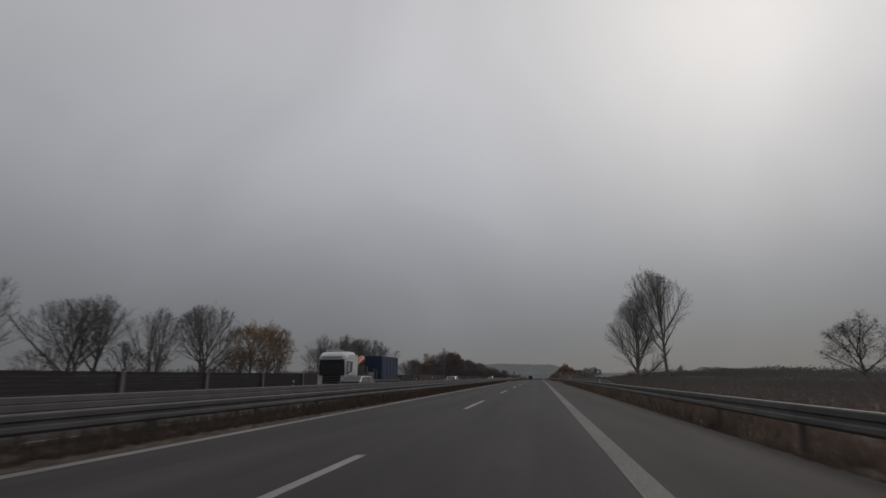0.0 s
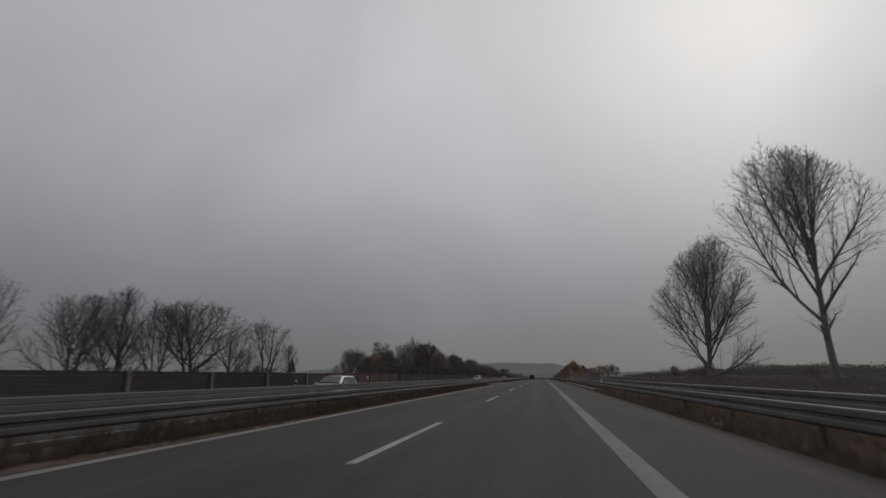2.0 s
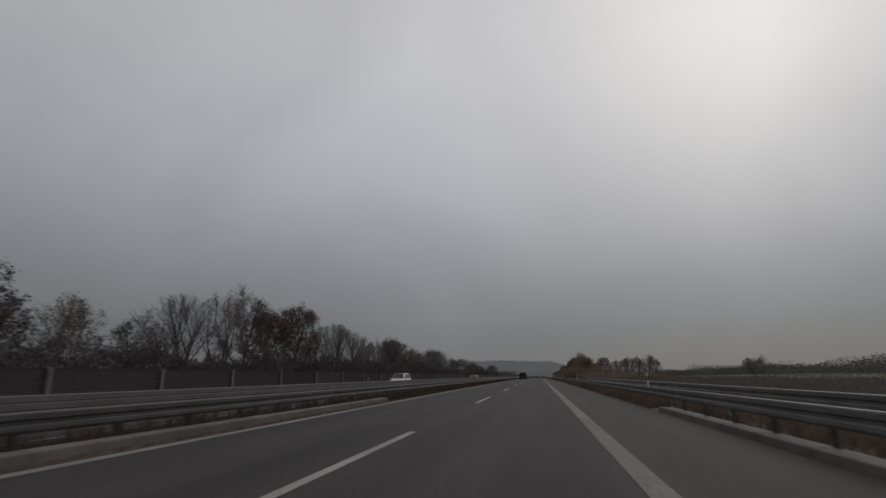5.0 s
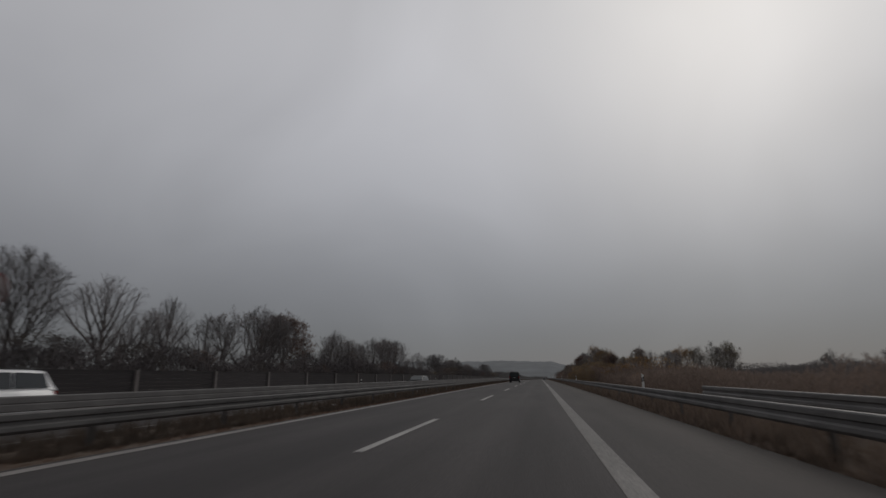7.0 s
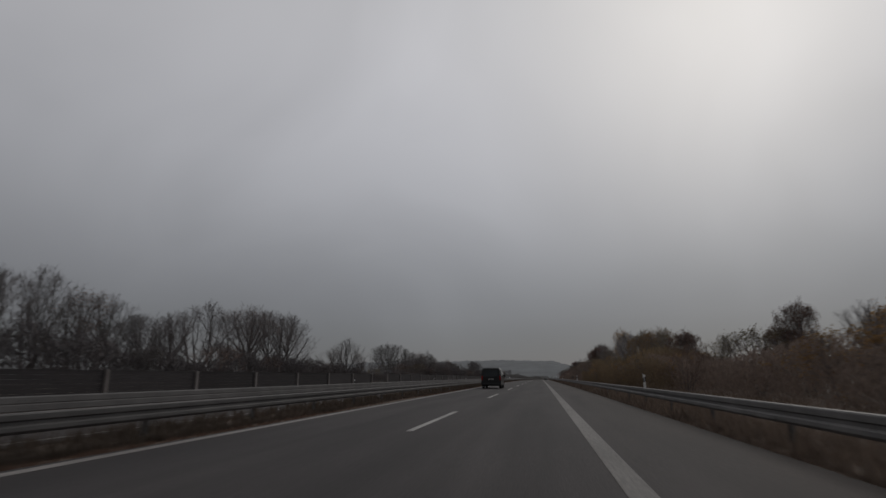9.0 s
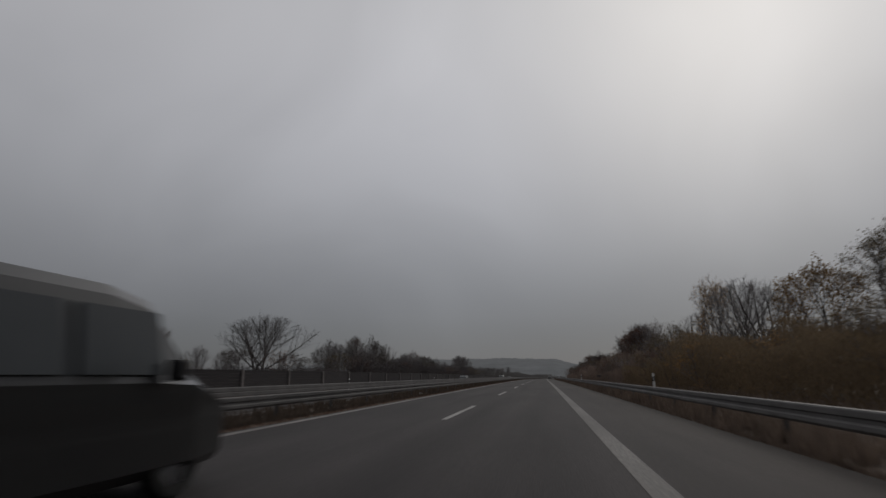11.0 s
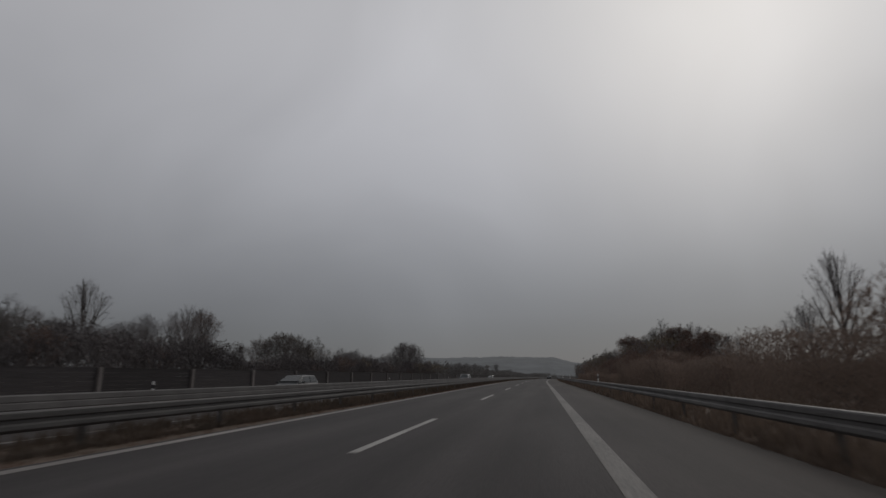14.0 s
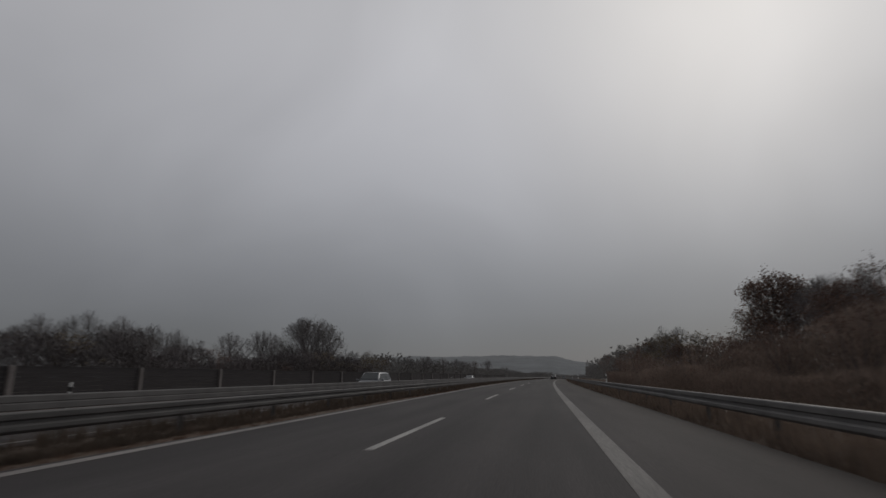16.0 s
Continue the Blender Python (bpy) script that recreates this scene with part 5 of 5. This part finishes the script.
def make_truck():
    """White tractor unit with a blue covered trailer; front towards +y at y = 0."""
    tr = tagged(new("lorry"), "white articulated lorry with a blue tarpaulin trailer, oncoming", "lorry")

    def sec(y, z0, z1, wb, wt):
        pts = [(wb, z0), (wb, z0 + 0.3), (wb, (z0 + z1) / 2), (wt, z1 - 0.25), (wt * 0.93, z1 - 0.05), (wt * 0.6, z1)]
        return [(x, y, z) for x, z in pts] + [(-x, y, z) for x, z in pts[::-1]]
    bm = loft([sec(0.0, 0.75, 2.95, 1.14, 1.08), sec(-0.12, 0.45, 3.15, 1.22, 1.16), sec(-0.75, 0.42, 3.42, 1.25, 1.20), sec(-1.6, 0.42, 3.48, 1.25, 1.20), sec(-2.25, 0.75, 3.42, 1.25, 1.20)])
    cab = part("cab", bm, "white_paint", tr, "white high-roof cab")
    quad(tr, "windscreen", "glass", ((1.10, 0.02, 1.60), (-1.10, 0.02, 1.60), (-1.06, 0.02, 2.74), (1.06, 0.02, 2.74)))
    part("visor", box(bmesh.new(), 0, 0.06, 2.84, 2.16, 0.24, 0.12, bevel=0.05), "white_paint", tr, "white sun visor")
    part("visor_slit", box(bmesh.new(), 0, -0.02, 2.99, 1.7, 0.30, 0.04, bevel=0.01), "black_plastic", tr)
    part("wiper_strip", box(bmesh.new(), 0, 0.03, 1.57, 2.1, 0.06, 0.10, bevel=0.02), "black_plastic", tr)
    grille = part("grille", box(bmesh.new(), 0, 0.0, 1.22, 1.55, 0.08, 0.72, bevel=0.04), "black_plastic", tr)
    for z in (1.02, 1.22, 1.42):
        part("slat", box(bmesh.new(), 0, 0.045, z, 1.45, 0.03, 0.06, bevel=0.01), "post_steel", grille)
    part("bumper", box(bmesh.new(), 0, -0.03, 0.58, 2.44, 0.2, 0.42, bevel=0.07), "white_paint", tr)
    part("light_bar", box(bmesh.new(), 0, -0.55, 3.52, 1.5, 0.10, 0.10, bevel=0.03), "lamp_clear", tr, "row of roof lamps")
    for side in (1, -1):
        quad(tr, "side_window", "glass", ((side * 1.264, -1.30, 1.85), (side * 1.262, -0.22, 1.62), (side * 1.240, -0.22, 2.66), (side * 1.240, -1.45, 2.60)))
        part("headlight", box(bmesh.new(), side * 0.98, 0.02, 0.82, 0.36, 0.14, 0.2, bevel=0.03), "lamp_clear", tr, "clear headlight glass")
        part("mirror", box(bmesh.new(), side * 1.42, -0.05, 2.15, 0.16, 0.16, 0.75, bevel=0.05), "white_paint", tr)
        part("fairing", box(bmesh.new(), side * 1.18, -2.55, 1.9, 0.08, 0.6, 2.6, bevel=0.03), "white_paint", tr)
        part("tank", box(bmesh.new(), side * 1.02, -2.9, 0.75, 0.42, 1.1, 0.6, bevel=0.1), "post_steel", tr)
        for y in (-1.35, -5.3, -13.4, -14.7, -16.0):
            wheel(tr, side * 1.06, y, 0.5, 0.34)
    part("chassis", box(bmesh.new(), 0, -9.6, 0.98, 0.9, 15.2, 0.22, bevel=0.02), "post_steel", tr)
    bm = bmesh.new()
    cyl(bm, (0.3, -6.6, 1.1), (0.3, -6.6, 2.5), 0.22, 0.18, n=10)
    cyl(bm, (0.3, -6.6, 2.45), (0.5, -8.9, 3.10), 0.18, 0.36, n=10)
    cyl(bm, (0.5, -8.9, 3.20), (0.7, -9.6, 1.9), 0.26, 0.14, n=10)
    part("crane", bm, "orange", tr, "orange folded loading arm")
    gear = part("loading_gear", box(bmesh.new(), 0, -7.2, 1.5, 2.1, 1.6, 0.66, bevel=0.05), "concrete", tr, "pale grey stowed loading gear")
    for y, z, h in ((-6.2, 1.75, 1.1), (-8.3, 1.7, 1.0), (-9.2, 1.65, 0.9)):
        part("bracket", box(bmesh.new(), 0.95, y, z, 0.14, 0.14, h, bevel=0.02), "post_steel", gear)
        part("bracket", box(bmesh.new(), -0.95, y, z, 0.14, 0.14, h, bevel=0.02), "post_steel", gear)
    part("front_board", box(bmesh.new(), 0, -4.75, 1.75, 2.4, 0.08, 1.3, bevel=0.02), "post_steel", tr)
    part("load_bed", box(bmesh.new(), 0, -11.0, 1.13, 2.45, 12.6, 0.08, bevel=0.01), "post_steel", tr)
    body = part("trailer_body", box(bmesh.new(), 0, -13.1, 2.28, 2.5, 6.2, 2.3, bevel=0.04), "blue_tarp", tr, "blue tarpaulin-covered trailer body")
    for side in (1, -1):
        for k in range(5):
            part("strap", box(bmesh.new(), side * 1.262, -10.5 - 1.28 * k, 2.28, 0.02, 0.06, 2.2, bevel=0.006), "blue_tarp", body)
        part("side_rail", box(bmesh.new(), side * 1.24, -11.0, 1.05, 0.05, 12.6, 0.14, bevel=0.01), "post_steel", tr)
    part("rear_light", box(bmesh.new(), 0, -17.25, 0.95, 2.3, 0.08, 0.16, bevel=0.02), "lamp_red", tr)
    return tr


make_truck().matrix_basis = on_road(40.2, -13.9, FAR_Z, 180)


# ---- litter on the median ----
def litter(s, u, long, wide, seed):
    """A crumpled white scrap."""
    rng = random.Random(seed)
    bm = bmesh.new()
    bmesh.ops.create_grid(bm, x_segments=6, y_segments=5, size=0.5)
    bmesh.ops.scale(bm, vec=(wide, long, 1), verts=bm.verts)
    for v in bm.verts:
        v.co += Vector((rng.gauss(0, 0.02), rng.gauss(0, 0.02), rng.uniform(0.01, 0.09)))
    bmesh.ops.solidify(bm, geom=bm.faces[:], thickness=0.004)
    scrap = tagged(new("litter"), "crumpled white scrap lying in the median grass", "litter", "litter on the median")
    scrap.matrix_basis = on_road(s, u, 0.0, 25)
    part("scrap", bm, "white_plastic", scrap)


litter(307.1, -4.95, 0.34, 0.28, 1)
litter(192.3, -5.2, 0.16, 0.14, 2)


# ---- far landmarks over the barrier ----
def lattice(p, q, wide, bays, bar):
    """A square truss from p to q: four chords, and a cross strut and a diagonal in every bay."""
    bm = bmesh.new()
    p, q = Vector(p), Vector(q)
    d = (q - p).normalized()
    e = d.orthogonal().normalized()
    f = d.cross(e)
    corner = [(e * i + f * j) * wide / 2 for i, j in ((-1, -1), (1, -1), (1, 1), (-1, 1))]
    for i in range(4):
        a, b = corner[i], corner[(i + 1) % 4]
        cyl(bm, p + a, q + a, bar, n=5)
        for k in range(bays):
            m0, m1 = p.lerp(q, k / bays), p.lerp(q, (k + 1) / bays)
            cyl(bm, m0 + a, m0 + b, bar * 0.7, n=4)
            cyl(bm, m0 + a, m1 + b, bar * 0.7, n=4)
    return bm


crane = tagged(new("tower_crane"), "small distant grey tower crane with a long lattice jib", "crane")
crane.matrix_basis = Matrix.Translation(road(332.5, -200, -0.6))
part("base", box(bmesh.new(), 0, 0, 0.4, 4.2, 4.2, 0.8, bevel=0.08), "concrete", crane)
part("tower", lattice((0, 0, 0.8), (0, 0, 16.2), 1.2, 12, 0.065), "post_steel", crane)
part("jib", lattice((0, 0.6, 16.6), (0, 21, 15.4), 0.8, 16, 0.06), "post_steel", crane)
part("counter_jib", lattice((0, -0.6, 16.6), (0, -3.6, 16.6), 0.8, 3, 0.06), "post_steel", crane)
part("counterweight", box(bmesh.new(), 0, -3.4, 15.9, 1.1, 0.9, 1.4, bevel=0.06), "concrete", crane)
part("slewing_head", box(bmesh.new(), 0, 0, 16.5, 1.5, 1.5, 0.9, bevel=0.06), "post_steel", crane)
part("stay_rope", cyl(bmesh.new(), (0, 0, 18.0), (0, 15, 15.9), 0.05, n=5), "post_steel", crane)
part("apex", cyl(bmesh.new(), (0, 0, 16.9), (0, 0, 18.1), 0.22, 0.08, n=6), "post_steel", crane)
tower = tagged(new("church_tower"), "small distant church tower with a pointed dark spire", "tower")
tower.matrix_basis = Matrix.Translation(road(330, -135.5, -1.0))
part("wall", box(bmesh.new(), 0, 0, 2.6, 3.6, 3.6, 6.0, bevel=0.05), "plaster", tower)
part("roof", cyl(bmesh.new(), (0, 0, 5.6), (0, 0, 14.0), 2.7, 0.08, n=4), "roof_tile", tower)
